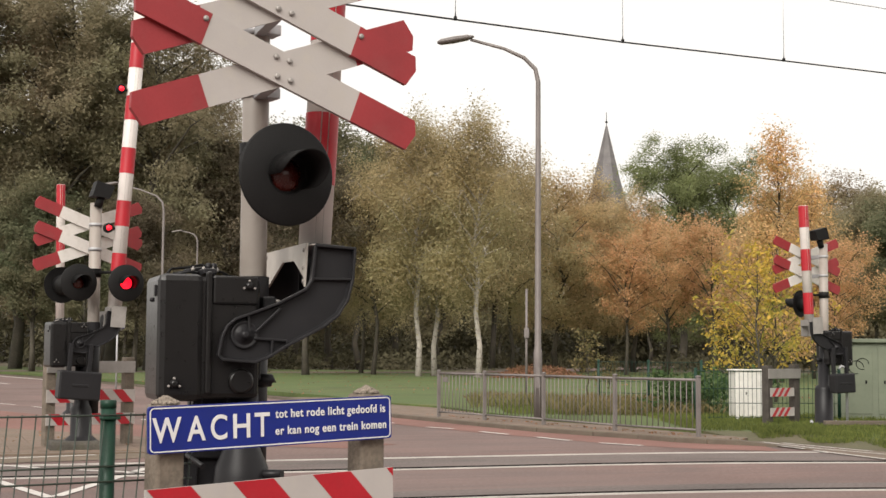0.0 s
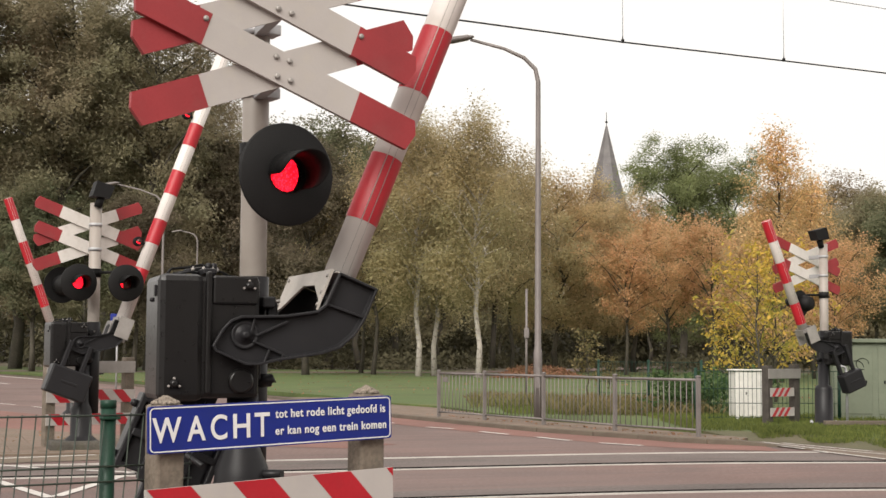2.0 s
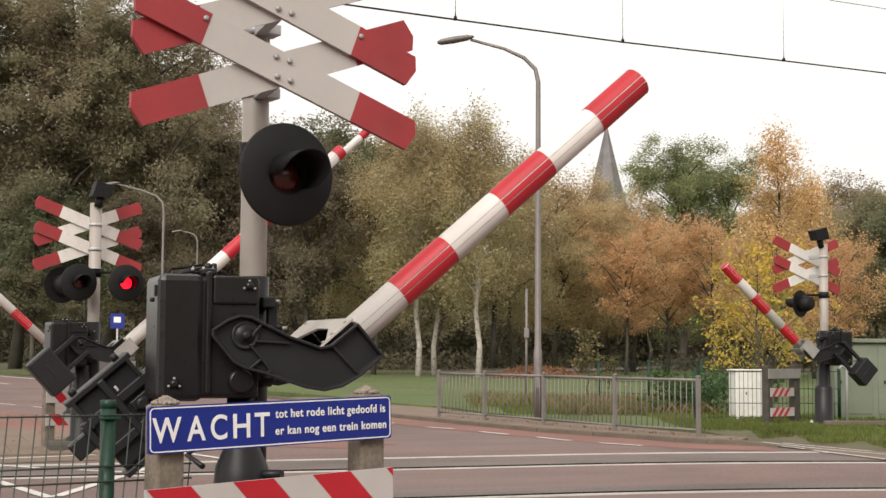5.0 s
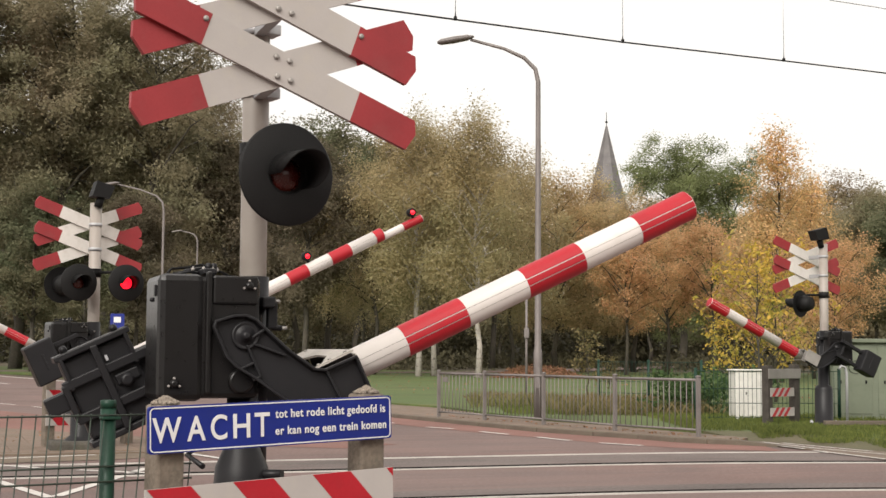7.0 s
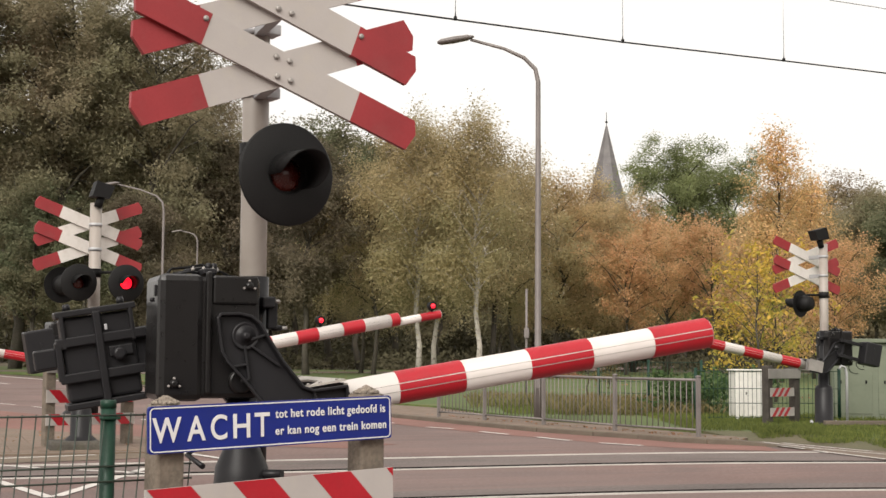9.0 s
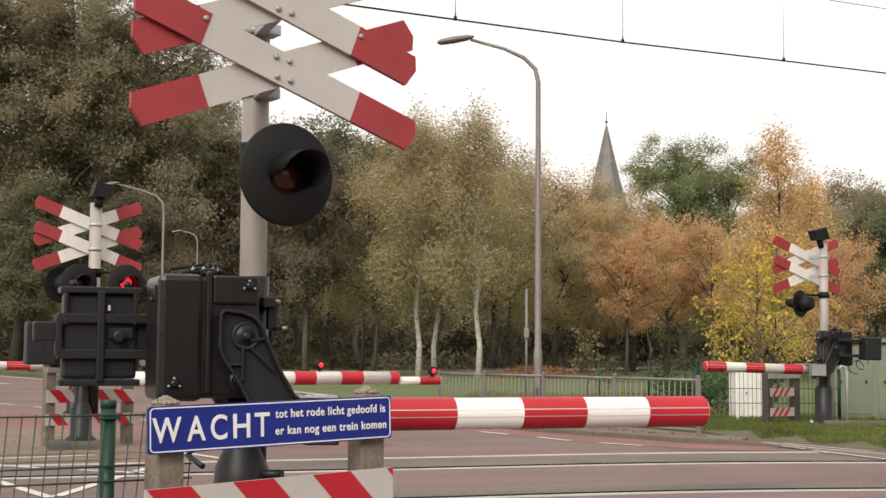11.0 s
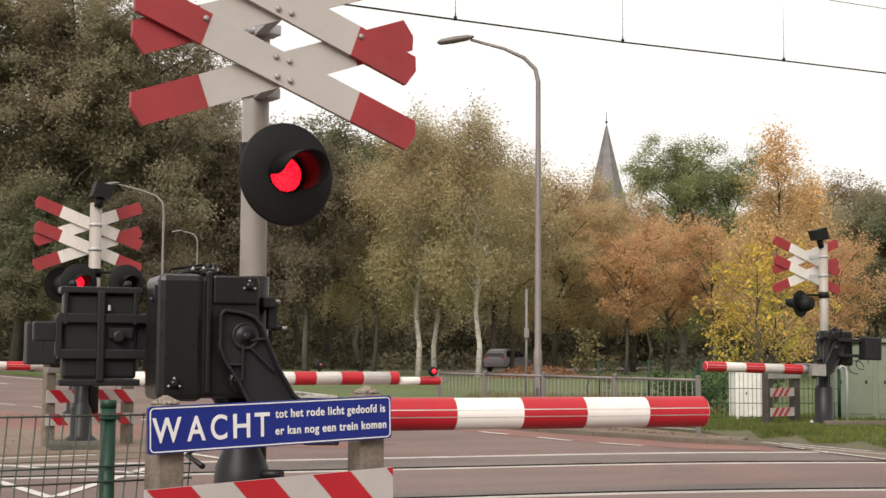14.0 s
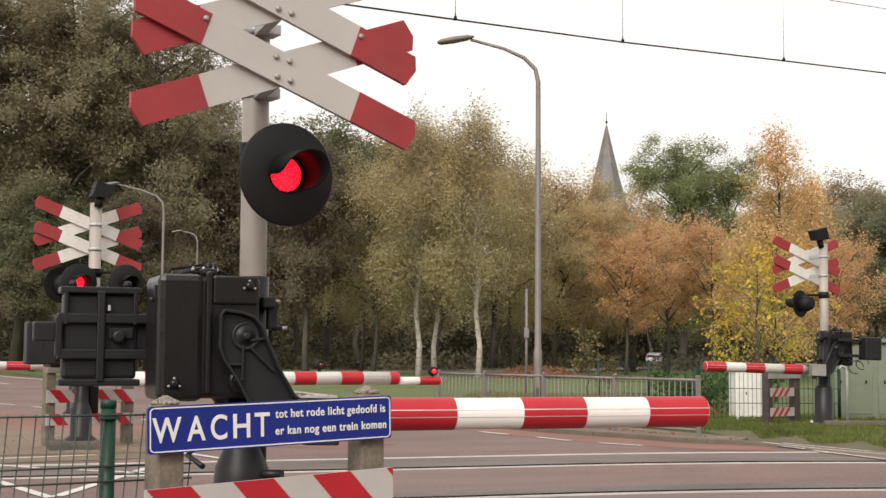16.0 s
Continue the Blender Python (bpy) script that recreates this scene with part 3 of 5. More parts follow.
        cross_arm(m_ob, base, -20, -0.028, size, middle + (((0.405, 0.03),) if k else ((-0.41, 0.04),)), arm_white)
        for dz in (-0.03,):
            bm = bmesh.new()
            bm_lathe(bm, [(mast_r + 0.008, -0.02), (mast_r + 0.008, 0.02)], 28, pose(mx, my, zc + dz))
            d = Vector((cx - mx, cy - my, 0))
            bm_box(bm, (mx + d.x * 0.42, my + d.y * 0.42, zc + dz), (d.length * 0.8, 0.05, 0.06), pose(0, 0, 0, 0, 0, math.degrees(math.atan2(d.y, d.x))), bevel=0.004)
            if back:
                bm_box(bm, (mx + 0.055, my - 0.03, zc + dz), (0.07, 0.1, 0.05), pose(0, 0, 0, 0, 0, 12), bevel=0.006)
            part("cross_clamp", bm, GALV, m_ob, "grey steel clamp")
    # lamps
    for lx, ly, lz, lyaw, rad, first in lamps:
        plate = warning_lamp(root, pose(lx, ly, lz, 0, 0, lyaw - yaw), rad, first)
        bm = bmesh.new()
        bm_tube(bm, [(mx, my, lz + 0.14), (lx * 0.7 + mx * 0.3, ly * 0.7 + my * 0.3, lz + 0.14), (lx, ly, lz + 0.12), (lx, ly, lz)], 0.018, 8)
        bm_lathe(bm, [(mast_r + 0.01, -0.05), (mast_r + 0.01, 0.05)], 28, pose(mx, my, lz + 0.14))
        part("lamp_bracket", bm, MATT, root)
    # barrier arm: turns round the local y axis
    b0, b1, band, br, drop, thin = boom
    yb = 0.0 if back else -0.06 * s
    bm = bmesh.new()
    y0, y1 = (-0.262, -0.215) if s > 0 else (0.262, 0.215)
    bm_prism(bm, ARM_OUTLINE, y0, y1, 0.014, 0.022)
    arm = part("barrier_arm", bm, IRON, root, "black cast swing arm", pose(0.02 if back else 0.0, 0, pivot - (0.005 if back else 0.0)))
    bm = bmesh.new()
    yc = y0 * 0.97
    for p, q in (((0.02, -0.02), (0.098, -0.008)), ((0.02, -0.045), (0.13, -0.15)), ((-0.007, -0.04), (-0.009, -0.187)), ((-0.008, -0.187), (-0.045, -0.189)), ((-0.004, -0.122), (-0.08, -0.122)), ((0.269, -0.285), (0.28, -0.462))):
        a, b = Vector((p[0], yc, p[1])), Vector((q[0], yc, q[1]))
        ang = -math.degrees(math.atan2(q[1] - p[1], q[0] - p[0]))
        bm = bmesh.new()
        bm_box(bm, (a + b) / 2, ((b - a).length, 0.022, 0.011), pose(0, 0, 0, 0, ang, 0), bevel=0.003)
        part("arm_rib", bm, IRON, arm)
    bm = bmesh.new()
    for p, q in zip(ARM_OUTLINE, ARM_OUTLINE[1:] + ARM_OUTLINE[:1]):
        a, b = Vector((p[0], y0 - 0.004 * s, p[1])), Vector((q[0], y0 - 0.004 * s, q[1]))
        ang = -math.degrees(math.atan2(q[1] - p[1], q[0] - p[0]))
        bm_box(bm, (a + b) / 2, ((b - a).length + 0.006, 0.02, 0.012), pose(0, 0, 0, 0, ang, 0), bevel=0.003)
    part("arm_rim", bm, IRON, arm, "raised rim of the swing arm")
    bm = bmesh.new()
    bm_lathe(bm, [(0.062, -0.004), (0.062, 0.004), (0.054, 0.006), (0.048, 0.002), (0.042, 0.002), (0.04, 0.006), (0.026, 0.006), (0.026, 0.016), (0.017, 0.018), (0.017, 0.026), (0.008, 0.03)], 20, Matrix.Translation((0.006, y0 + 0.012 * s, 0)) @ pose(0, 0, 0, 90 * s))
    bm_lathe(bm, [(0.05, 0), (0.05, 0.08)], 20, Matrix.Translation((0, y1, 0)) @ pose(0, 0, 0, -90 * s))
    part("hub", bm, IRON, arm, "dark hub with a centre bolt")
    # carrier: a channel of plates round the boom's foot
    if back:        # one cover plate with a cut-out, spanning both swing arms
        bm = bmesh.new()
        cover = [(0.235, -0.214), (0.43, -0.214), (0.436, 0.6), (0.25, 0.6), (0.262, 0.5), (0.368, 0.213), (0.361, -0.005), (0.28, -0.19)]
        low, high = ([bm.verts.new((x, y, -drop + z)) for x, y in cover] for z in (0.084, 0.094))
        bm.faces.new(low[::-1])
        bm.faces.new(high)
        for n in range(len(cover)):
            k = (n + 1) % len(cover)
            bm.faces.new((low[n], low[k], high[k], high[n]))
        carrier = part("boom_carrier", bm, PLATE, arm, "weathered light grey cover plate with a cut-out")
        for x, y in ((0.26, -0.2), (0.4, -0.18), (0.32, -0.185), (0.41, 0.55), (0.28, 0.57)):
            bm = bmesh.new()
            bm_lathe(bm, [(0.009, 0), (0.009, 0.005), (0.004, 0.007)], 8, pose(x, y, -drop + 0.094))
            part("bolt", bm, ALU, carrier)
        bm = bmesh.new()
        bm_box(bm, (0.33, 0.19, -drop - 0.09), (0.18, 0.8, 0.012), bevel=0.002)
        bm_box(bm, (0.425, 0.19, -drop - 0.003), (0.012, 0.8, 0.16), bevel=0.002)
        part("carrier_box", bm, IRON, arm, "dark box that holds the boom")
        bm = bmesh.new()
        bm_prism(bm, ARM_OUTLINE, 0.6, 0.645, 0.014, 0.022)
        part("rear_arm", bm, IRON, arm, "black cast rear swing arm")
        bm = bmesh.new()
        bm_box(bm, (0.421, -0.2385, -drop - 0.012), (0.006, 0.05, 0.182), bevel=0.001)
        part("edge_strip", bm, PLATE, arm)
    else:
        bm = bmesh.new()
        bm_prism(bm, [(0.2, -drop - 0.09), (0.46, -drop - 0.09), (0.46, -drop + 0.09), (0.27, -drop + 0.09), (0.2, -drop + 0.02)], yb - 0.115, yb - 0.1)
        bm_prism(bm, [(0.2, -drop - 0.09), (0.46, -drop - 0.09), (0.46, -drop + 0.09), (0.27, -drop + 0.09), (0.2, -drop + 0.02)], yb + 0.1, yb + 0.115)
        bm_box(bm, (0.41, yb, -drop - 0.084), (0.1, 0.21, 0.012), bevel=0.002)
        bm_box(bm, (0.435, yb, -drop + 0.086), (0.09, 0.21, 0.012), bevel=0.002)
        bm_box(bm, (0.27, yb - 0.085, -drop + 0.086), (0.26, 0.04, 0.012), bevel=0.002)
        bm_box(bm, (0.31, yb + 0.2 * s, -drop + 0.092), (0.24, 0.26, 0.014), bevel=0.002)
        bm_box(bm, (0.16, yb, -drop + 0.086), (0.05, 0.2, 0.012), bevel=0.002)
        part("boom_carrier", bm, ALU, arm, "weathered aluminium boom carrier")
        # raised black panel in place of the opening's shaded hollow
        bm = bmesh.new()
        hexa = [(0.2, -0.07), (0.26, -0.1), (0.36, -0.1), (0.39, -0.03), (0.36, 0.06), (0.22, 0.06)]
        lowv = [bm.verts.new((x, yb + s * (0.2 + v), -drop + 0.0985)) for x, v in hexa]
        highv = [bm.verts.new((x, yb + s * (0.2 + v), -drop + 0.101)) for x, v in hexa]
        bm.faces.new(lowv)
        bm.faces.new(highv[::-1])
        for k in range(6):
            bm.faces.new((lowv[k], lowv[(k + 1) % 6], highv[(k + 1) % 6], highv[k]))
        part("carrier_opening", bm, MATT, arm, "dark panel standing in for the shaded opening of the carrier")
    if plain:       # light plate outside the arm's end
        bm = bmesh.new()
        bm_box(bm, (0.36, y0 - 0.02 * s, -drop), (0.26, 0.012, 0.18), bevel=0.003)
        part("side_plate", bm, ALU, arm, "light grey plate at the boom's foot")
    # counterweight; yw: the depth of a part counted from the housing's middle
    xc, cl, ch = weight

    def yw(v):
        return (0.7 - v) if back else -v * s

    bm = bmesh.new()
    bm_box(bm, (xc, yw(0.315), 0), (cl * 0.9, 0.1, ch * 0.9), bevel=0.015)
    part("counterweight", bm, IRON, arm, "ribbed black counterweight")
    pieces = [((xc, yw(0.32), z * ch), (cl * 0.98, 0.15, 0.03)) for z in (0.49, -0.49)]
    pieces += [((xc, yw(0.38), 0), (0.035, 0.05, ch * 0.96)), ((xc - cl * 0.42, yw(0.375), 0.3 * ch), (0.02, 0.04, ch * 0.36)), ((xc + cl * 0.42, yw(0.375), 0.3 * ch), (0.02, 0.04, ch * 0.36))]
    for z in (0.19, -0.19):
        x1 = 0.12 if not back else -0.05
        pieces.append((((xc - cl * 0.52 + x1) / 2, yw(0.372), z * ch), (x1 - xc + cl * 0.52, 0.045, 0.045)))
        pieces.append(((xc / 2, yw(0.29), z * ch), (-xc, 0.06, 0.05)))
    if back:
        pieces.append(((xc * 0.42, yw(0.33), 0), (-xc * 0.9, 0.03, ch * 0.36)))
    pieces.append(((xc - cl * 0.5, yw(0.37), 0), (0.03, 0.05, ch * 0.42)))
    pieces.append(((xc + cl * 0.25, yw(0.365), 0.03 * ch), (cl * 0.3, 0.03, 0.05)))
    if plain:       # a smooth block on two short links
        pieces = [((xc, yw(0.33), 0), (cl, 0.2, ch)), ((xc / 2, yw(0.29), 0.12), (-xc, 0.06, 0.05)), ((xc / 2, yw(0.29), -0.12), (-xc, 0.06, 0.05)), ((xc, yw(0.432), 0), (0.03, 0.012, 0.2))]
    for c, d in pieces:
        bm = bmesh.new()
        bm_box(bm, c, d, bevel=0.02 if plain and d[1] > 0.1 else 0.006)
        part("weight_block" if plain else "weight_rib", bm, IRON, arm)
    if back:
        bm = bmesh.new()
        bm_box(bm, (xc - cl * 0.66, yw(0.33), 0.02), (0.1, 0.07, 0.09), bevel=0.008)
        part("weight_stub", bm, IRON, arm)
        bm = bmesh.new()
        bm_box(bm, (xc + 0.035, yw(0.4), ch * 0.3), (0.012, 0.008, 0.026), bevel=0.002)
        part("weight_tag", bm, GALV, arm, "small pale tag")
    for x in (() if plain else (-0.33, 0.33)):
        for z in (0.5, -0.47):
            bm = bmesh.new()
            bm_lathe(bm, [(0.018, 0), (0.018, 0.02), (0.01, 0.03)], 8, pose(xc + x * cl, yw(0.34), z * ch + 0.012))
            part("weight_bolt", bm, IRON, arm)
    bm = bmesh.new()
    bm_lathe(bm, [(0.03, 0), (0.03, 0.03), (0.018, 0.035)], 12, Matrix.Translation((xc + cl * 0.22, yw(0.38), 0)) @ pose(0, 0, 0, 90 if back else 90 * s))
    part("weight_boss", bm, IRON, arm)
    # boom
    bm = bmesh.new()
    if thin:
        bm_tube(bm, [(b0, yb, -drop), (thin, yb, -drop)], br, 32)
        bm_tube(bm, [(thin - 0.02, yb, -drop - br * 0.45), (b1, yb, -drop - br * 0.45)], br * 0.62, 24)
    else:
        bm_tube(bm, [(b0, yb, -drop), (b1 - 0.012, yb, -drop), (b1, yb, -drop)], [br, br, br * 0.985], 40)
    part("boom", bm, WHITE, arm, "white boom tube")
    spans, x = list(reds), b1
    while not reds and x > b0 + 0.05:
        spans.append((max(b0 + 0.02, x - band), x))
        x -= 2 * band
    for p, q in spans:
        small = bool(thin) and (p + q) / 2 > thin
        r, zz = (br * 0.62, -drop - br * 0.45) if small else (br, -drop)
        bm = bmesh.new()
        # sheet in strips with thin white gaps
        for g0, g1 in (((-80, 280),) if reds else ((102, 162), (166, 188), (192, 282), (-78, 102))):
            k = max(2, int((g1 - g0) / 9))
            ring = [[bm.verts.new((xx, yb + s * (r + 0.0025) * math.cos(radians(g0 + (g1 - g0) * i / k)), zz + (r + 0.0025) * math.sin(radians(g0 + (g1 - g0) * i / k)))) for i in range(k + 1)] for xx in (p, q - 0.004)]
            for i in range(k):
                f = bm.faces.new((ring[0][i], ring[0][i + 1], ring[1][i + 1], ring[1][i]))
                f.smooth = True
        part("red_band", bm, RED, arm, "red reflective band" if reds else "red reflective band with thin white lines")
    bm = bmesh.new()
    for off in (0.25, -0.2):
        bm_box(bm, ((b0 + b1) / 2, yb - s * br * math.cos(off), -drop + br * math.sin(off)), (b1 - b0 - 0.03, 0.002, 0.0014))
    part("seam", bm, SEAM, arm, "thin grey seam along the boom")
    if not thin:
        bm = bmesh.new()
        bm_lathe(bm, [(br * 0.975, -0.002), (br * 0.97, 0.002), (br * 0.5, 0.003)], 32, Matrix.Translation((b1, yb, -drop)) @ pose(0, 0, 0, 0, 90, 0))
        part("end_cap", bm, RED, arm)
    for bx, bz, up in bar_lamps:
        bm = bmesh.new()
        bm_tube(bm, [(bx, yb, -drop), (bx, yb, bz)], 0.02, 8)
        bm_lathe(bm, [(0.05, -0.04), (0.06, -0.02), (0.06, 0.05), (0.05, 0.055)], 16, Matrix.Translation((bx, yb, bz)) @ pose(0, 0, 0, 90))
        lamp = part("boom_lamp", bm, MATT, arm, "small red boom lamp in a black case")
        bm = bmesh.new()
        bmesh.ops.create_uvsphere(bm, u_segments=16, v_segments=10, radius=0.036)
        for f in bm.faces:
            f.smooth = True
            f.material_index = 0 if (f.calc_center_median().y < 0) == bool(up) else 1
        lens = part("boom_lamp_lens", bm, [LENS, LIT], arm, "small red lamp glass", pose(bx, yb - 0.042, bz))
        if up:
            LAMPS.append((lens, 2))
    ARMS.append(arm)
    return root, m_ob


def local(at, yaw, p):
    d = Vector((p[0] - at[0], p[1] - at[1], 0))
    d.rotate(Euler((0, 0, -radians(yaw))))
    return d.x, d.y


NEAR = (-0.926 - 0.1 * TY, 6.25 + 0.1 * TX)
n_mast = local(NEAR, PSI, (-0.868, 6.45))
n_cross = local(NEAR, PSI, (-0.7125, 6.03))
n_lamp = local(NEAR, PSI, (-0.681, 6.07))
near_root, _ = crossing_signal("black barrier machine with grey mast, crosses and one warning lamp", NEAR, PSI, 1, 1.264, n_mast, 0.061, 3.3, 2.406, n_cross, 32,
                [(*n_lamp, 1.957, 33, 0.224, 0)], (0.42, 2.4, 0.336, 0.0745, 0.352, 0), back=True, size=0.966)
bm = bmesh.new()
bm_tube(bm, [(-0.14, -0.2, 0.81), (-0.232, -0.335, 0.759), (-0.188, -0.457, 0.72)], [0.011, 0.01, 0.012], 8)
part("hand_lever", bm, IRON, near_root, "black hand lever below the machine")
bm = bmesh.new()
bm_tube(bm, [(0.12, -0.05, 0.652), (0.222, -0.14, 0.654)], 0.02, 10)
part("pedestal_peg", bm, IRON, near_root)
LEFT = (-4.365 - 0.08 * TX - 0.1 * TY, 17.2 - 0.08 * TY + 0.1 * TX)
LPSI = 28.0
l_mast = local(LEFT, LPSI, (-4.31, 17.45))
left_root, l_m = crossing_signal("black barrier machine with crosses and paired warning lamps, beside wooden posts", LEFT, LPSI, 1, 1.297, l_mast, 0.073, 3.04, 2.497, local(LEFT, LPSI, (-4.43, 17.62)), 212,
                [(*local(LEFT, LPSI, (-4.40, 17.05)), 2.036, 33, 0.226, 1), (*local(LEFT, LPSI, (-3.85, 17.15)), 2.036, 33, 0.226, 2), (*local(LEFT, LPSI, (-4.75, 17.6)), 2.03, 213, 0.226, 3)],
                (0.42, 4.997, 0.345, 0.087, 0.423, 4.344), bar_lamps=((4.88, -0.33, 0), (3.2, -0.25, 1), (1.45, -0.25, 1)), far=True, plain=True, weight=(-0.5, 0.34, 0.5),
                reds=((0.834, 1.154), (1.487, 1.810), (2.152, 2.478), (2.826, 3.134), (3.491, 3.813), (4.212, 4.344), (4.671, 4.992)))
RIGHT = (6.187 - 0.1 * TY, 22.5 + 0.1 * TX)
right_root, r_m = crossing_signal("black barrier machine with grey mast and crosses beside a fence", RIGHT, PSI + 180, -1, 1.26, local(RIGHT, PSI + 180, (6.1, 22.6)), 0.07, 2.92, 2.44, local(RIGHT, PSI + 180, (5.93, 22.95)), 207,
                [(*local(RIGHT, PSI + 180, (5.73, 22.6)), 1.96, 222, 0.216, 3)], (0.42, 2.27, 0.345, 0.076, 0.362, 0), ground=0.085, far=True, plain=True, weight=(-0.56, 0.3, 0.36))
FARL = (-6.42, 25.1)
far_root, _ = crossing_signal("barrier machine with a red and white boom behind another signal", FARL, PSI + 180, -1, 1.32, (0.0, 0.3), 0.07, 1.7, 2.45, (0.0, 0.45), 212, [], (0.42, 2.85, 0.4, 0.075, 0.36, 0), far=True, weight=(-0.45, 0.3, 0.35))
for ch in [c for c in far_root.children_recursive if c.name.split(".")[0] in ("cross_arm", "red_end", "bolt", "cross_clamp")]:
    bpy.data.objects.remove(ch)
bm = bmesh.new()
bm_tube(bm, [(-0.16, 0.26, 0.05), (-0.16, 0.26, 0.85), (-0.13, 0.26, 0.95), (-0.06, 0.26, 0.97), (-0.02, 0.26, 0.92)], 0.022, 8)
part("cable_conduit", bm, GALV, right_root, "pale bent cable conduit")
bm = bmesh.new()
bm_box(bm, (0, 0, 0.05), (0.62, 0.55, 0.16), bevel=0.04)
tagged(part("concrete_base", bm, MOSSBASE, None, "low mossy concrete block under a barrier machine", pose(LEFT[0] + 0.02, LEFT[1], 0.0, 0, 0, PSI)), "low mossy concrete block under a barrier machine", "base")
# bell boxes on the mast tops
for owner, (bx, by), z in ((l_m, local(LEFT, LPSI, (-4.23, 17.4)), 3.185), (r_m, local(RIGHT, PSI + 180, (6.02, 22.55)), 3.06)):
    bm = bmesh.new()
    bm_prism(bm, [(-0.14, -0.07), (0.08, -0.09), (0.14, 0.06), (-0.08, 0.12)], -0.1, 0.1)
    bm_tube(bm, [(0, 0, -0.05), (-0.05, 0, -0.2)], 0.05, 10)
    part("bell_box", bm, MATT, owner, "black bell box on the mast top", pose(bx, by, z))


# ---- foreground: sign, striped board, posts, mesh fence ----
SIGN_AT = Matrix.Translation((-1.05, 5.1, 0.819)) @ pose(0, 0, 0, 0, 0, 37.1) @ pose(0, 0, 0, 0, -1.55, 0)
sign = thing("warning_sign", SIGN_AT, "blue enamel sign with white lettering, bolted to two posts", "sign")


def rounded(w, h, r, n=5):
    out = []
    for cx, cz, a0 in ((w - r, r, -90), (w - r, h - r, 0), (r, h - r, 90), (r, r, 180)):
        out += [(cx + r * math.cos(radians(a0 + 90 * i / n)), cz + r * math.sin(radians(a0 + 90 * i / n))) for i in range(n + 1)]
    return out


SW, SH = 1.062, 0.171
bm = bmesh.new()
bm_prism(bm, rounded(SW, SH, 0.012), 0.0, 0.014)
part("sign_plate", bm, BLUE, sign)
bm = bmesh.new()
for a, b in zip(rounded(SW - 0.014, SH - 0.014, 0.016), rounded(SW - 0.014, SH - 0.014, 0.016)[1:] + rounded(SW - 0.014, SH - 0.014, 0.016)[:1]):
    p, q = Vector((a[0] + 0.007, -0.0005, a[1] + 0.007)), Vector((b[0] + 0.007, -0.0005, b[1] + 0.007))
    ang = -math.degrees(math.atan2(q.z - p.z, q.x - p.x))
    bm_box(bm, (p + q) / 2, ((q - p).length + 0.002, 0.002, 0.0045), pose(0, 0, 0, 0, ang, 0))
part("sign_border", bm, LETTER, sign, "thin white border")
UP = pose(0, 0, 0, 90)
for body, x, z, size, wide, bold in (("W", 0.014, 0.041, 0.128, 0.115, 0.0016), ("A", 0.152, 0.041, 0.128, 0.075, 0.0016), ("C", 0.249, 0.041, 0.128, 0.067, 0.0016), ("H", 0.342, 0.041, 0.128, 0.071, 0.0016), ("T", 0.433, 0.041, 0.128, 0.065, 0.0016), ("tot het rode licht gedoofd is", 0.523, 0.107, 0.045, 0.508, 0.0007), ("er kan nog een trein komen", 0.523, 0.043, 0.045, 0.512, 0.0007)):
    lettering("lettering", body, size, LETTER, sign, Matrix.Translation((x, -0.002, z)) @ UP, bold, wide, 1.22 if size > 0.1 else 1.12)

BOARD_AT = Matrix.Translation((-1.049, 5.1, 0.394)) @ pose(0, 0, 0, 0, 0, 36.7) @ pose(0, 0, 0, 0, -2.0, 0)
board = thing("striped_board", BOARD_AT, "red and white striped warning board on wooden posts", "warning board")


def stripes(root, w, h, step, lean, first, y=0.0):
    """A white board with slanting red stripes, clipped to it."""
    bm = bmesh.new()
    bm_prism(bm, [(0, 0), (w, 0), (w, h), (0, h)], y, y + 0.012)
    part("board_plate", bm, CROSSWHITE, root, "white board")
    x = first
    while x < w + abs(lean):
        poly = [(x, h), (x + step, h), (x + step + lean, 0), (x + lean, 0)]
        for side in (0, 1):     # clip at both ends
            out = []
            lim = 0.0 if side == 0 else w
            keep = (lambda p: p[0] >= lim) if side == 0 else (lambda p: p[0] <= lim)
            for p, q in zip(poly, poly[1:] + poly[:1]):
                if keep(p):
                    out.append(p)
                if keep(p) != keep(q) and q[0] != p[0]:
                    k = (lim - p[0]) / (q[0] - p[0])
                    out.append((lim, p[1] + (q[1] - p[1]) * k))
            poly = out
            if len(poly) < 3:
                break
        if len(poly) >= 3:
            bm = bmesh.new()
            bm_prism(bm, poly, y - 0.0025, y + 0.001)
            part("red_stripe", bm, RED, root)
        x += 2 * step


stripes(board, 1.073, 0.3, 0.173, 0.27, 0.005)
for s_along, topz in ((0.108, 0.995), (1.0, 1.025)):
    d = Vector((math.cos(radians(37)), math.sin(radians(37)), 0))
    p = Vector((-1.05, 5.1, 0)) + d * s_along + Vector((-d.y, d.x, 0)) * 0.095
    post = thing("sign_post", Matrix.Translation(p) @ pose(0, 0, 0, 0, 0, 37), "weathered square post with a gravel-topped head", "post", "posts of the blue sign")
    bm = bmesh.new()
    bm_box(bm, (0, 0, topz / 2), (0.112, 0.112, topz), bevel=0.012)
    part("shaft", bm, WOOD, post)
    bm = bmesh.new()
    rng = random.Random(int(s_along * 100))
    for i in range(220):
        a, r = rng.random() * math.tau, 0.052 * rng.random() ** 0.5
        bmesh.ops.create_icosphere(bm, subdivisions=1, radius=0.004 + 0.004 * rng.random(), matrix=pose(r * math.cos(a), r * math.sin(a), topz + 0.03 * (1 - r / 0.06)))
    part("gravel_top", bm, PEBBLE, post, "rough gravel topping")

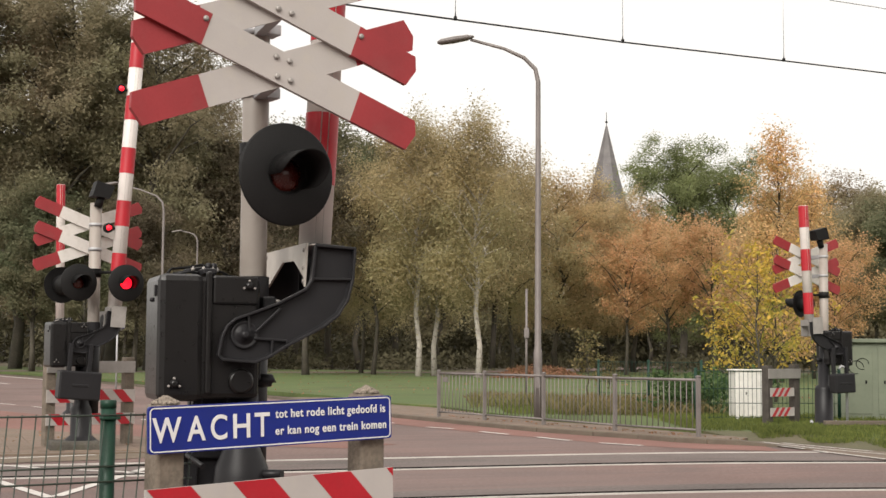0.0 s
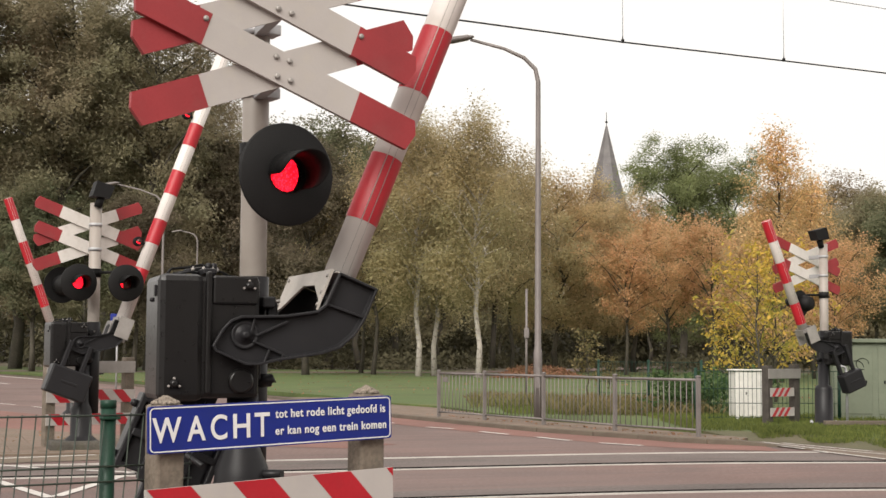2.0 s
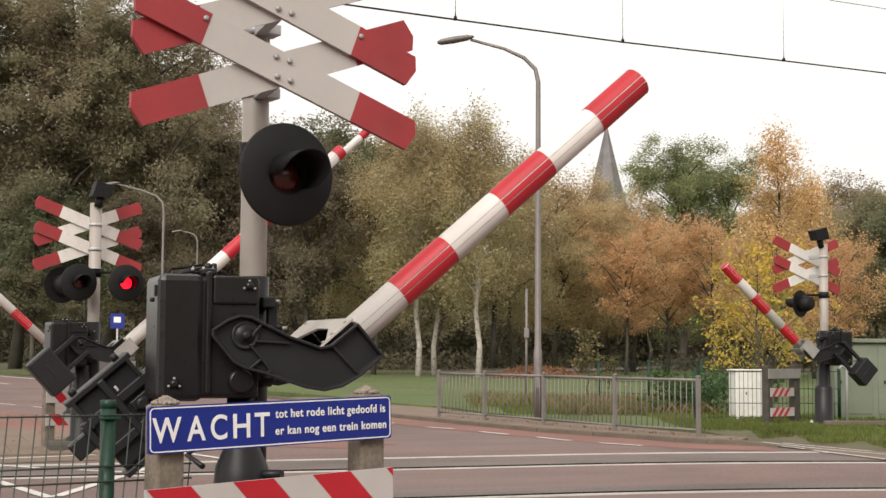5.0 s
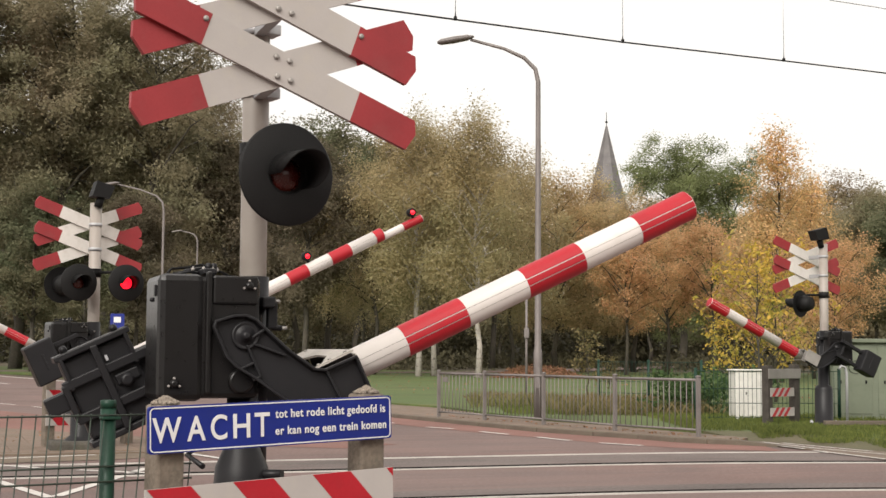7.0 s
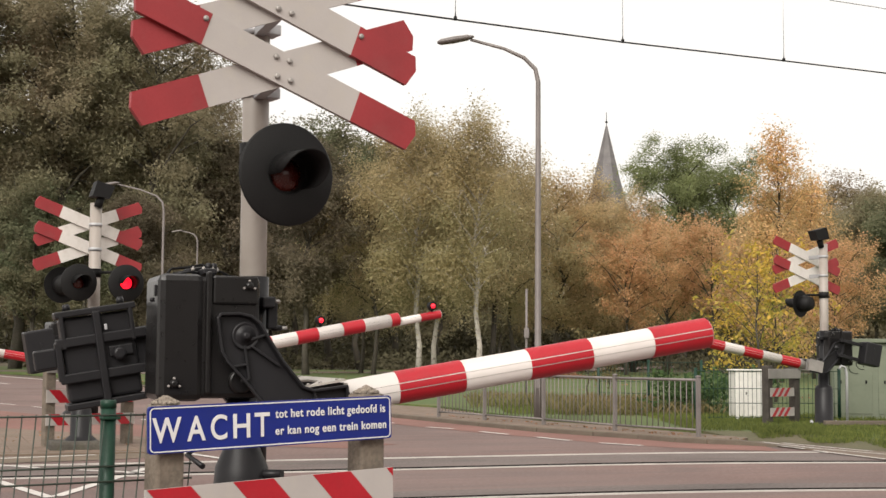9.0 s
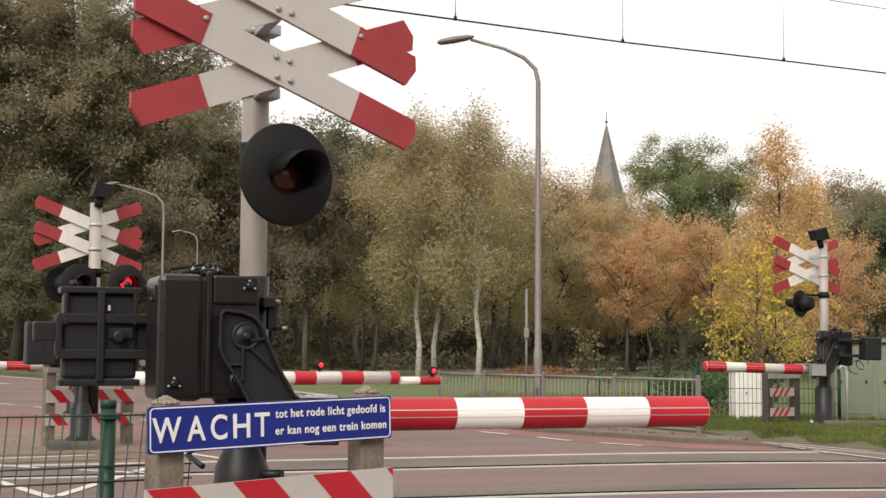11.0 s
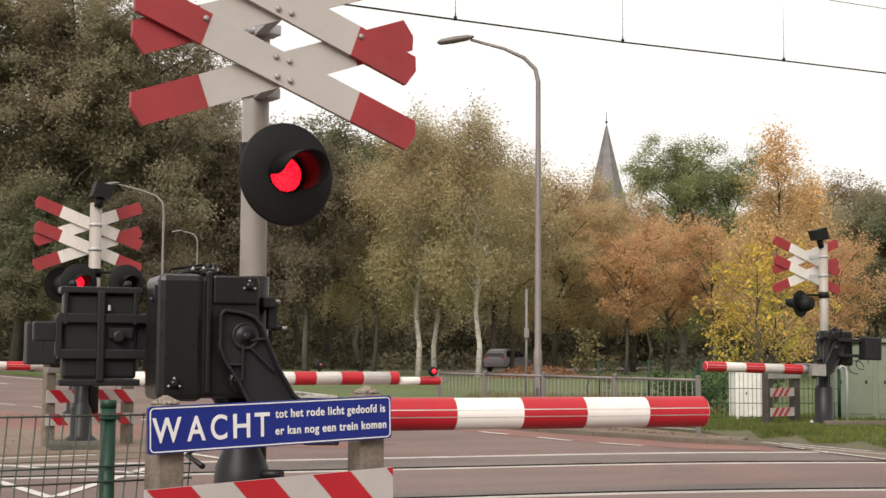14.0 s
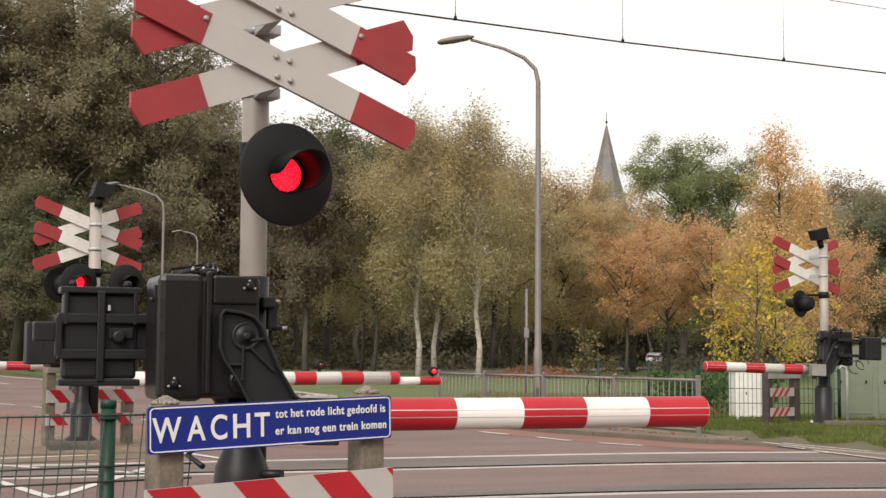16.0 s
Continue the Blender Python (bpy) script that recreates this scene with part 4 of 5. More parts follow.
fence = thing("mesh_fence", pose(-1.211, 5.203, 0, 0, 0, 34.1), "green welded mesh fence panel with round post", "fence")
bm = bmesh.new()
bm_tube(bm, [(0, 0.03, 0), (0, 0.03, 1.0)], 0.028, 20)
post = part("fence_post", bm, GREENPAINT, fence, "dark green round steel post")
bm = bmesh.new()
bm_lathe(bm, [(0.0295, -0.02), (0.0295, 0.008), (0.027, 0.01)], 20, pose(0, 0.03, 1.0))
part("post_cap", bm, GREENPAINT, post, "green plastic cap")
bm = bmesh.new()
bm_lathe(bm, [(0.032, -0.006), (0.032, 0.006)], 20, pose(0, 0.03, 0.945))
bm_box(bm, (0.0, -0.002, 0.945), (0.07, 0.012, 0.012), bevel=0.003)
part("fence_clip", bm, GREENPAINT, fence)
bm = bmesh.new()
bm_tube(bm, [(0, 0, 0.02), (0, 0, 0.965)], 0.0027, 6)
wire_v = mesh_of("upright_wire", bm, WIRE)
for i in range(-22, 7):
    if i == 0:
        continue
    ob = new("upright_wire", wire_v)
    ob.parent, ob.matrix_basis = fence, pose(i * 0.0505 - 0.05, 0, 0, 0, 4.5, 0)
bm = bmesh.new()
bm_tube(bm, [(-1.15, -0.004, 0), (0.32, -0.004, 0)], 0.0036, 6)
wire_h = mesh_of("cross_wire", bm, WIRE)
for z in (0.955, 0.77, 0.715, 0.5, 0.3, 0.1):
    ob = new("cross_wire", wire_h)
    ob.parent, ob.matrix_basis = fence, pose(0, 0, z)


# ---- guard rail beside the far footpath, street lamps ----
GR = [(-0.06, 25.95), (0.74, 24.7), (1.66, 23.2), (2.6, 21.35), (3.61, 20.0)]
guard = thing("guard_rail", pose(0, 0, 0.06), "grey galvanised pedestrian guard rail with upright bars", "railing")
bm = bmesh.new()
bm_box(bm, (0, 0, 0.42), (0.055, 0.055, 0.86), bevel=0.005)
bm_lathe(bm, [(0.04, 0.84), (0.04, 0.855), (0.015, 0.865)], 10)
g_post = mesh_of("rail_post", bm, RAILGREY)
bm = bmesh.new()
bm_tube(bm, [(0, 0, 0.1), (0, 0, 0.8)], 0.0075, 6)
g_bar = mesh_of("upright_bar", bm, RAILGREY)
for i, (x, y) in enumerate(GR):
    ob = new("rail_post", g_post)
    ob.parent, ob.matrix_basis = guard, pose(x, y, 0, 0, 0, 25)
    if i:
        a, b = Vector((*GR[i - 1], 0)), Vector((x, y, 0))
        for z, r in ((0.8, 0.02), (0.1, 0.016)):
            bm = bmesh.new()
            bm_tube(bm, [a + Vector((0, 0, z)), b + Vector((0, 0, z))], r, 8)
            part("hand_rail" if z > 0.5 else "lower_rail", bm, RAILGREY, guard)
        n = round((b - a).length / 0.115)
        for k in range(1, n):
            ob = new("upright_bar", g_bar)
            ob.parent, ob.matrix_basis = guard, Matrix.Translation(a.lerp(b, k / n))
bm = bmesh.new()
bm_box(bm, (0.06, 25.73, 0.69), (0.15, 0.01, 0.09), pose(0, 0, 0, 0, 0, -58), bevel=0.002)
part("rail_plate", bm, RAILGREY, guard, "small pale plate")


def street_lamp(x, y, z0, h, arm, rise, r, label):
    lamp = thing("street_lamp", pose(x, y, z0), label, "street lamp")
    bm = bmesh.new()
    bm_tube(bm, [(0, 0, 0), (0, 0, 1.15), (0, 0, 1.22), (0, 0, h - 0.35), (-0.05, 0, h - 0.12), (-0.25, 0, h + 0.08), (arm * 0.5, 0, h + rise * 0.6), (arm, 0, h + rise)], [r * 1.28, r * 1.28, r, r * 0.72, r * 0.65, r * 0.6, r * 0.5, r * 0.45], 14)
    part("pole", bm, RAILGREY, lamp, "grey steel pole with a bent arm")
    bm = bmesh.new()
    bm_lathe(bm, [(0.03, 0.32), (0.09, 0.2), (0.11, -0.05), (0.09, -0.28), (0.03, -0.34)], 16, Matrix.Translation((arm - 0.25, 0, h + rise)) @ pose(0, 0, 0, 0, 80, 0) @ Matrix.Diagonal((0.55, 1, 1, 1)))
    part("lamp_head", bm, RAILGREY, lamp, "flat grey lamp head")
    bm = bmesh.new()
    bm_box(bm, (0, -r * 1.4, 0.7), (r * 1.2, 0.02, 0.35), bevel=0.004)
    part("hatch", bm, RAILGREY, lamp)
    return lamp


street_lamp(1.66, 24.6, 0.1, 6.25, -1.2, 0.4, 0.058, "tall grey street lamp beside the guard rail")
street_lamp(-8.95, 45.0, 0.0, 6.15, -1.5, 0.45, 0.05, "slim grey street lamp on the far roadside")
street_lamp(-13.95, 80.0, 0.0, 7.9, -0.9, 0.25, 0.07, "slim grey street lamp before the dark trees")
lamp = thing("traffic_pole", pose(1.9, 32.0, 0.1), "thin grey pole with a small box", "pole")
bm = bmesh.new()
bm_tube(bm, [(0, 0, 0), (0, 0, 2.6)], 0.028, 8)
part("pole", bm, RAILGREY, lamp)
bm = bmesh.new()
bm_box(bm, (0, -0.03, 1.6), (0.11, 0.1, 0.22), bevel=0.01)
part("small_box", bm, RAILGREY, lamp)

# ---- posts with boards at the left signal ----
def board_stand(at, gap, tops, post_mat, label, plain, rows, w, step, b0, b1, slant=1):
    root = thing("board_stand", at, label, "warning board")
    for x, top in zip((0, gap), tops):
        bm = bmesh.new()
        bm_box(bm, (x, 0.06, top / 2), (w, w, top), bevel=0.012)
        part("post", bm, post_mat, root, "weathered wooden post")
    z0, z1 = plain
    bm = bmesh.new()
    bm_box(bm, (gap / 2, -0.02, (z0 + z1) / 2), (gap + w, 0.02, z1 - z0), bevel=0.004)
    part("plain_plate", bm, ALU, root, "plain grey plate")
    for z0, z1 in rows:
        sub = bmesh.new()
        bm_prism(sub, [(b0, z0), (b1, z0), (b1, z1), (b0, z1)], -0.03, -0.018)
        plate = part("board_plate", sub, CROSSWHITE, root)
        x = b0 + 0.03
        hgt = (z1 - z0) * 0.9
        while x + step < b1 - hgt:
            sub = bmesh.new()
            hi, lo = (z1, z0) if slant > 0 else (z0, z1)
            bm_prism(sub, [(x, hi), (x + step, hi), (x + step + hgt, lo), (x + hgt, lo)], -0.0325, -0.03)
            part("red_stripe", sub, RED, plate)
            x += 2 * step
    return root


board_stand(pose(-4.87, 17.66, 0.015, 0, 0, 36.9), 1.05, (1.08, 1.12), WOOD, "wooden posts with a grey plate and striped boards", (0.92, 1.07), ((0.55, 0.71), (0.27, 0.41)), 0.13, 0.14, -0.065, 1.115)
board_stand(pose(5.32, 23.0, 0.1, 0, 0, 40), 0.72, (0.95, 0.97), DARKWOOD, "dark wooden posts with small striped boards beside the fence", (0.74, 0.9), ((0.45, 0.59), (0.13, 0.27)), 0.13, 0.075, -0.03, 0.6, -1)

# ---- behind the right signal: concrete base, mesh fence, cabinet, kiosk ----
bm = bmesh.new()
bm_box(bm, (0, 0, -0.04), (0.95, 0.7, 0.3), bevel=0.02)
tagged(part("concrete_base", bm, CONCRETE, None, "mossy concrete block under the barrier machine", pose(RIGHT[0] + 0.15, RIGHT[1], -0.03, 0, 0, PSI)), "", "base")
bm = bmesh.new()
bm_box(bm, (0, 0, 0.18), (2.6, 0.1, 0.07), bevel=0.01)
tagged(part("timber_edge", bm, KERB, None, "low grey timber edging in the grass", pose(7.2, 22.1, 0.0, 0, 0, 6)), "", "edging")
cab = thing("utility_cabinet", pose(5.47, 25.3, 0.1, 0, 0, 4), "off-white metal utility cabinet behind a mesh fence", "cabinet")
bm = bmesh.new()
bm_box(bm, (0, 0, 0.42), (0.62, 0.4, 0.84), bevel=0.008)
part("body", bm, OFFWHITE, cab)
bm = bmesh.new()
bm_box(bm, (0, 0, 0.855), (0.68, 0.46, 0.035), bevel=0.008)
part("roof", bm, OFFWHITE, cab)
for x in (-0.18, 0.12):
    bm = bmesh.new()
    bm_box(bm, (x, -0.204, 0.42), (0.28 if x > 0 else 0.2, 0.012, 0.78), bevel=0.003)
    door = part("door", bm, OFFWHITE, cab)
    bm = bmesh.new()
    bm_box(bm, (x + 0.07, -0.214, 0.45), (0.02, 0.012, 0.05), bevel=0.003)
    part("handle", bm, MATT, door)
kiosk = thing("relay_house", pose(7.75, 25.6, 0.1, 0, 0, -6), "pale green relay house with a flat roof and painted scribbles", "relay house")
bm = bmesh.new()
bm_box(bm, (0, 0, 0.68), (1.55, 1.1, 1.36), bevel=0.01)
part("wall", bm, KIOSKGREEN, kiosk)
bm = bmesh.new()
bm_box(bm, (0, -0.02, 1.39), (1.68, 1.24, 0.07), bevel=0.012)
part("roof", bm, KIOSKGREEN, kiosk, "thin pale roof slab")
for x in (-0.42, 0.34):
    bm = bmesh.new()
    bm_box(bm, (x, -0.555, 0.7), (0.66, 0.02, 1.2), bevel=0.006)
    door = part("door", bm, KIOSKGREEN, kiosk)
    for hx in (-0.22, 0.22):
        bm = bmesh.new()
        bm_box(bm, (x + hx, -0.572, 0.66), (0.03, 0.016, 0.06), bevel=0.004)
        part("handle", bm, MATT, door)
bm = bmesh.new()
for cxk, czk, rk in ((-0.37, 0.92, 0.13), (-0.26, 0.98, 0.11)):
    bm_tube(bm, [(cxk + rk * math.cos(a * 0.5), -0.568, czk + rk * 0.9 * math.sin(a * 0.5)) for a in range(11)], 0.007, 5)
part("scribble", bm, MATT, kiosk, "dark painted scribble")


def mesh_panel(at, length, height, step, label, posts):
    root = thing("mesh_fence", at, label, "fence")
    for x in posts:
        bm = bmesh.new()
        bm_tube(bm, [(x, 0.03, 0), (x, 0.03, height + 0.04)], 0.03, 8)
        part("fence_post", bm, GREENPAINT, root, "dark green post")
    bm = bmesh.new()
    bm_tube(bm, [(0, 0, 0.03), (0, 0, height)], 0.0045, 4)
    me = mesh_of("upright_wire", bm, GREENPAINT)
    for i in range(int(length / step) + 1):
        ob = new("upright_wire", me)
        ob.parent, ob.matrix_basis = root, pose(i * step, 0, 0)
    for z in (0.06, 0.3, 0.55, height - 0.01):
        bm = bmesh.new()
        bm_tube(bm, [(0, -0.006, z), (length, -0.006, z)], 0.006, 4)
        part("cross_wire", bm, GREENPAINT, root)


mesh_panel(pose(4.35, 24.3, 0.1, 0, 0, 3), 2.5, 0.86, 0.075, "dark green mesh fence before the cabinet", (0.0, 1.25, 2.5))
mesh_panel(pose(3.4, 31.0, 0.1, 0, 0, -42), 2.6, 0.98, 0.1, "dark green mesh fence along the verge", (0.0, 1.3, 2.6))

# ---- overhead line ----
line = thing("overhead_line", pose(0, 0, 0), "dark overhead contact wire with droppers", "overhead wire")
WP = [Vector(p) for p in ((-6.4, 18.2, 6.22), (-1.62, 22.0, 6.72), (0.19, 24.0, 6.964), (3.46, 27.0, 7.263), (7.31, 30.0, 7.553), (10.14, 32.0, 7.704), (18, 37.5, 8.1))]
bm = bmesh.new()
bm_tube(bm, WP, 0.016, 6)
part("contact_wire", bm, MATT, line)
for p in WP[2:5]:
    bm = bmesh.new()
    bm_tube(bm, [p, p + Vector((0, 0, 0.14)), p + Vector((0, 0, 1.4))], [0.02, 0.006, 0.0012], 6)
    bm_box(bm, p + Vector((0, 0, 0.02)), (0.06, 0.06, 0.07), bevel=0.01)
    part("dropper", bm, MATT, line)
bm = bmesh.new()
bm_tube(bm, [Vector((7.9, 28.5, 8.5)), Vector((9.3, 30.0, 8.74)), Vector((16, 36, 9.4))], 0.007, 5)
part("feeder_wire", bm, MATT, line)


# ---- small blue road sign on the far roadside ----
s2 = thing("road_sign", pose(-9.2, 40.0, 0.0), "small blue road sign on a thin pole", "sign")
bm = bmesh.new()
bm_tube(bm, [(0, 0.02, 0), (0, 0.02, 2.3)], 0.025, 8)
part("pole", bm, GALV, s2)
bm = bmesh.new()
bm_box(bm, (0, 0, 2.1), (0.4, 0.012, 0.42), bevel=0.004)
plate = part("sign_plate", bm, BLUE, s2)
bm = bmesh.new()
bm_box(bm, (0, -0.008, 2.14), (0.2, 0.004, 0.16))
part("white_field", bm, LETTER, plate)


# ---- trees ----
def leaf_mesh(name, centres, rc, count, size, rng, mat, flatten=0.75, hang=0.0, slim=0.55, small=False):
    """Many single leaves strewn round the centres of clumps; small: three-cornered, for far trees."""
    pick = rng.integers(0, len(centres), count)
    c = centres[pick] + rng.normal(0, 1, (count, 3)) * np.array((rc, rc, rc * flatten))
    if hang:
        c[:, 2] -= np.abs(rng.normal(0, hang, count))
    out = c - centres.mean(axis=0)
    out /= np.linalg.norm(out, axis=1)[:, None] + 1e-6
    face = out * 0.55 + np.array((0, 0, 0.75)) + rng.normal(0, 0.55, (count, 3))
    face /= np.linalg.norm(face, axis=1)[:, None]
    a = np.cross(face, rng.normal(0, 1, (count, 3)))
    a /= np.linalg.norm(a, axis=1)[:, None]
    b = np.cross(face, a)
    b /= np.linalg.norm(b, axis=1)[:, None]
    k = size * rng.uniform(0.55, 1.4, (count, 1))
    a, b = a * k, b * k * slim
    n = 3 if small else 4
    bend = np.cross(a, b) / np.maximum(size, 1e-6) * 0.25
    corners = (c - a - b * 0.6, c + b * 1.3, c + a - b * 0.6) if small else (c - a, c + b + bend, c + a, c - b + bend)
    v = np.stack(corners, 1).reshape(-1, 3)
    me = bpy.data.meshes.new(name)
    me.from_pydata(v.tolist(), [], np.arange(count * n).reshape(-1, n).tolist())
    me.materials.append(mat)
    return me


def grow(h, base, r, limbs, count, size, trunk_r, leaf_mat, bark, seed, rise=0.55, hang=0.0, clump=0.5, top=0.35, lean=0.0, peak=0.4, small=True):
    """A tree's trunk with limbs, and its crown of leaves, as two meshes."""
    rng = np.random.default_rng(seed)
    bm = bmesh.new()
    sway = rng.normal(0, 0.012 * h, (9, 2))
    axis = [Vector((lean * h * (i / 8) ** 1.5 + sway[i][0] * (i > 0), sway[i][1] * (i > 0), h * 0.97 * i / 8)) for i in range(9)]
    bm_tube(bm, axis, [trunk_r * (1.25 if i == 0 else (1 - 0.85 * i / 8)) for i in range(9)], 8)
    centres = []
    for i in range(limbs):
        q = (i + rng.random()) / limbs
        z0 = base * 0.9 + (h * 0.93 - base * 0.9) * q
        k = z0 / (h * 0.97) * 8
        start = axis[min(7, int(k))].lerp(axis[min(8, int(k) + 1)], k - int(k))
        az = i * 2.39996 + rng.normal(0, 0.4)
        shape = (1 - ((q - peak) / (1 - peak)) ** 2 * (1 - top)) if q > peak else (1 - ((peak - q) / peak) ** 2 * 0.35)
        reach = r * shape * rng.uniform(0.62, 1.12)
        out = Vector((math.cos(az), math.sin(az), 0))
        up = rise * reach * rng.uniform(0.5, 1.3)
        p = [start, start + out * reach * 0.35 + Vector((0, 0, up * 0.55)), start + out * reach * 0.72 + Vector((0, 0, up * 0.95)), start + out * reach + Vector((0, 0, up * (1.05 - hang * 0.5)))]
        lr = trunk_r * (0.42 - 0.25 * q)
        bm_tube(bm, p, [lr, lr * 0.7, lr * 0.4, lr * 0.15], 5, False)
        for s in range(7):
            f = rng.uniform(0.3, 1.08)
            j = min(2, int(f * 3))
            c = p[j].lerp(p[j + 1], f * 3 - j) + Vector(rng.normal(0, r * 0.13, 3).tolist())
            centres.append(c)
            if s < 3:
                bm_tube(bm, [p[j].lerp(p[j + 1], min(1, f * 3 - j)), c, c + (c - start) * 0.12 - Vector((0, 0, hang * 0.4))], [lr * 0.25, lr * 0.15, lr * 0.05], 4, False)
    centres = np.array([tuple(c) for c in centres])
    return mesh_of("trunk", bm, bark), leaf_mesh("crown", centres, clump, count, size, rng, leaf_mat, hang=hang, small=small)


DARKLEAF = leafy("dark_woodland_leaves", (0.3, 0.28, 0.175), 0.14, 0.6, tint=(0.32, 0.265, 0.175))
GREYLEAF = leafy("grey_brown_leaves", (0.2, 0.165, 0.115), 0.14, 0.55, tint=(0.17, 0.15, 0.1))
PINELEAF = leafy("dull_green_leaves", (0.16, 0.175, 0.1), 0.14, 0.5, tint=(0.19, 0.165, 0.1))
BROWNLEAF = leafy("brown_green_leaves", (0.3, 0.25, 0.155), 0.14, 0.6, tint=(0.3, 0.225, 0.145))
OLIVE = leafy("olive_birch_leaves", (0.45, 0.37, 0.21), 0.16, 0.6, tint=(0.36, 0.335, 0.18))
OAKGREEN = leafy("oak_green_leaves", (0.25, 0.28, 0.13), 0.16, 0.6)
ORANGE = leafy("orange_autumn_leaves", (0.66, 0.41, 0.22), 0.25, 0.6, tint=(0.54, 0.38, 0.2))
AMBER = leafy("amber_autumn_leaves", (0.56, 0.43, 0.24), 0.25, 0.6, tint=(0.4, 0.36, 0.2))
GOLD = leafy("golden_autumn_leaves", (0.64, 0.43, 0.2), 0.3, 0.5, tint=(0.56, 0.41, 0.22))
YELLOW = leafy("yellow_maple_leaves", (0.6, 0.43, 0.09), 0.3, 0.5, tint=(0.3, 0.32, 0.09), big=1.1)
IVY = leafy("dark_ivy_leaves", (0.06, 0.1, 0.035), 0.35, 0.3)
DRY = leafy("dry_weeds", (0.19, 0.15, 0.075), 0.4, 0.4, tint=(0.16, 0.17, 0.06))
# brown leaf colour scaled down for the shade inside the wood
SHADELEAF = leafy("shaded_undergrowth_leaves", (0.11, 0.1, 0.06), 0.2, 0.4)
# near-black colour of the sheets that stand in for shade
SHADESHEET = material("dark_shade_sheet", (0.03, 0.027, 0.018), 0.95, 0, 0.5, 0.5, 3, 0.6)
LITTER = leafy("fallen_leaves", (0.27, 0.15, 0.085), 0.4, 0.3)

KINDS = {
    "dark": (grow(26, 5.5, 6.0, 38, 80000, 0.104, 0.42, DARKLEAF, BARK, 11, clump=0.52), "tall dark green-brown woodland tree"),
    "dark2": (grow(24, 4.0, 5.5, 36, 78000, 0.104, 0.36, BROWNLEAF, BARK, 12, clump=0.52), "tall brownish woodland tree in autumn leaf"),
    "wood": (grow(17, 5.4, 4.6, 32, 38000, 0.112, 0.26, BROWNLEAF, BARK, 13, clump=0.5), "brownish woodland tree with a slim trunk"),
    "wood2": (grow(16, 4.6, 4.4, 30, 38000, 0.112, 0.24, DARKLEAF, BARK, 14, clump=0.5), "dark green woodland tree"),
    "shade": (grow(17, 5.4, 4.6, 32, 38000, 0.112, 0.25, GREYLEAF, BARK, 33, clump=0.5), "dark grey-brown woodland tree"),
    "shade2": (grow(16.5, 4.8, 4.2, 34, 38000, 0.112, 0.24, PINELEAF, BARK, 34, clump=0.42, top=0.2), "dark green woodland tree with a narrow top"),
    "rear": (grow(16, 3.5, 4.6, 26, 11000, 0.22, 0.24, DARKLEAF, BARK, 24, clump=0.8), "dark tree deep in the wood"),
    "birch": (grow(14.3, 4.3, 3.3, 34, 36000, 0.07, 0.16, OLIVE, BIRCHBARK, 15, rise=0.7, hang=0.75, clump=0.33, top=0.2), "white-barked birch with thin hanging olive leaves"),
    "birch2": (grow(13.6, 3.9, 3.5, 34, 36000, 0.07, 0.14, OLIVE, BARK, 16, rise=0.7, hang=0.7, clump=0.36, top=0.25, lean=-0.04), "slim birch with thin olive-green leaves"),
    "oak": (grow(21, 4.0, 6.4, 44, 88000, 0.105, 0.4, OAKGREEN, BARK, 17, clump=0.5, top=0.75, peak=0.55), "broad green oak rising over the other trees"),
    "olive": (grow(12.8, 3.0, 3.8, 30, 36000, 0.084, 0.2, AMBER, BARK, 18, clump=0.4), "olive and amber tree in autumn leaf"),
    "orange": (grow(8.2, 2.9, 3.1, 28, 15000, 0.072, 0.12, ORANGE, BARK, 19, clump=0.28, rise=0.8), "small tree with orange autumn leaves"),
    "tall_orange": (grow(11.3, 1.8, 1.9, 34, 16000, 0.066, 0.1, GOLD, BARK, 20, rise=0.8, clump=0.35, top=0.1, hang=0.3, peak=0.3), "slender tree with thin amber leaves"),
    "maple": (grow(3.7, 0.5, 1.55, 26, 1250, 0.062, 0.04, YELLOW, BARK, 21, rise=0.8, clump=0.1, small=False, top=0.2), "young maple with bright yellow leaves beside the fence"),
    "sapling": (grow(1.75, 0.3, 0.5, 14, 600, 0.05, 0.02, DRY, BARK, 22, rise=1.0, clump=0.1, small=False), "small yellow-green sapling on the verge"),
}
first = {}


def plant(kind, x, y, turn=0.0, size=1.0, z=0.0):
    (trunk, crown), label = KINDS[kind]
    root = thing("tree", pose(x, y, z, 0, 0, turn), label, "tree", "trees of the wood" if kind in ("rear", "shade", "shade2", "dark", "dark2", "wood", "wood2") else "")
    root.scale = (size, size, size)
    for nm, me in (("trunk", trunk), ("crown", crown)):
        ob = new(nm, me)
        ob.parent = root
    return root


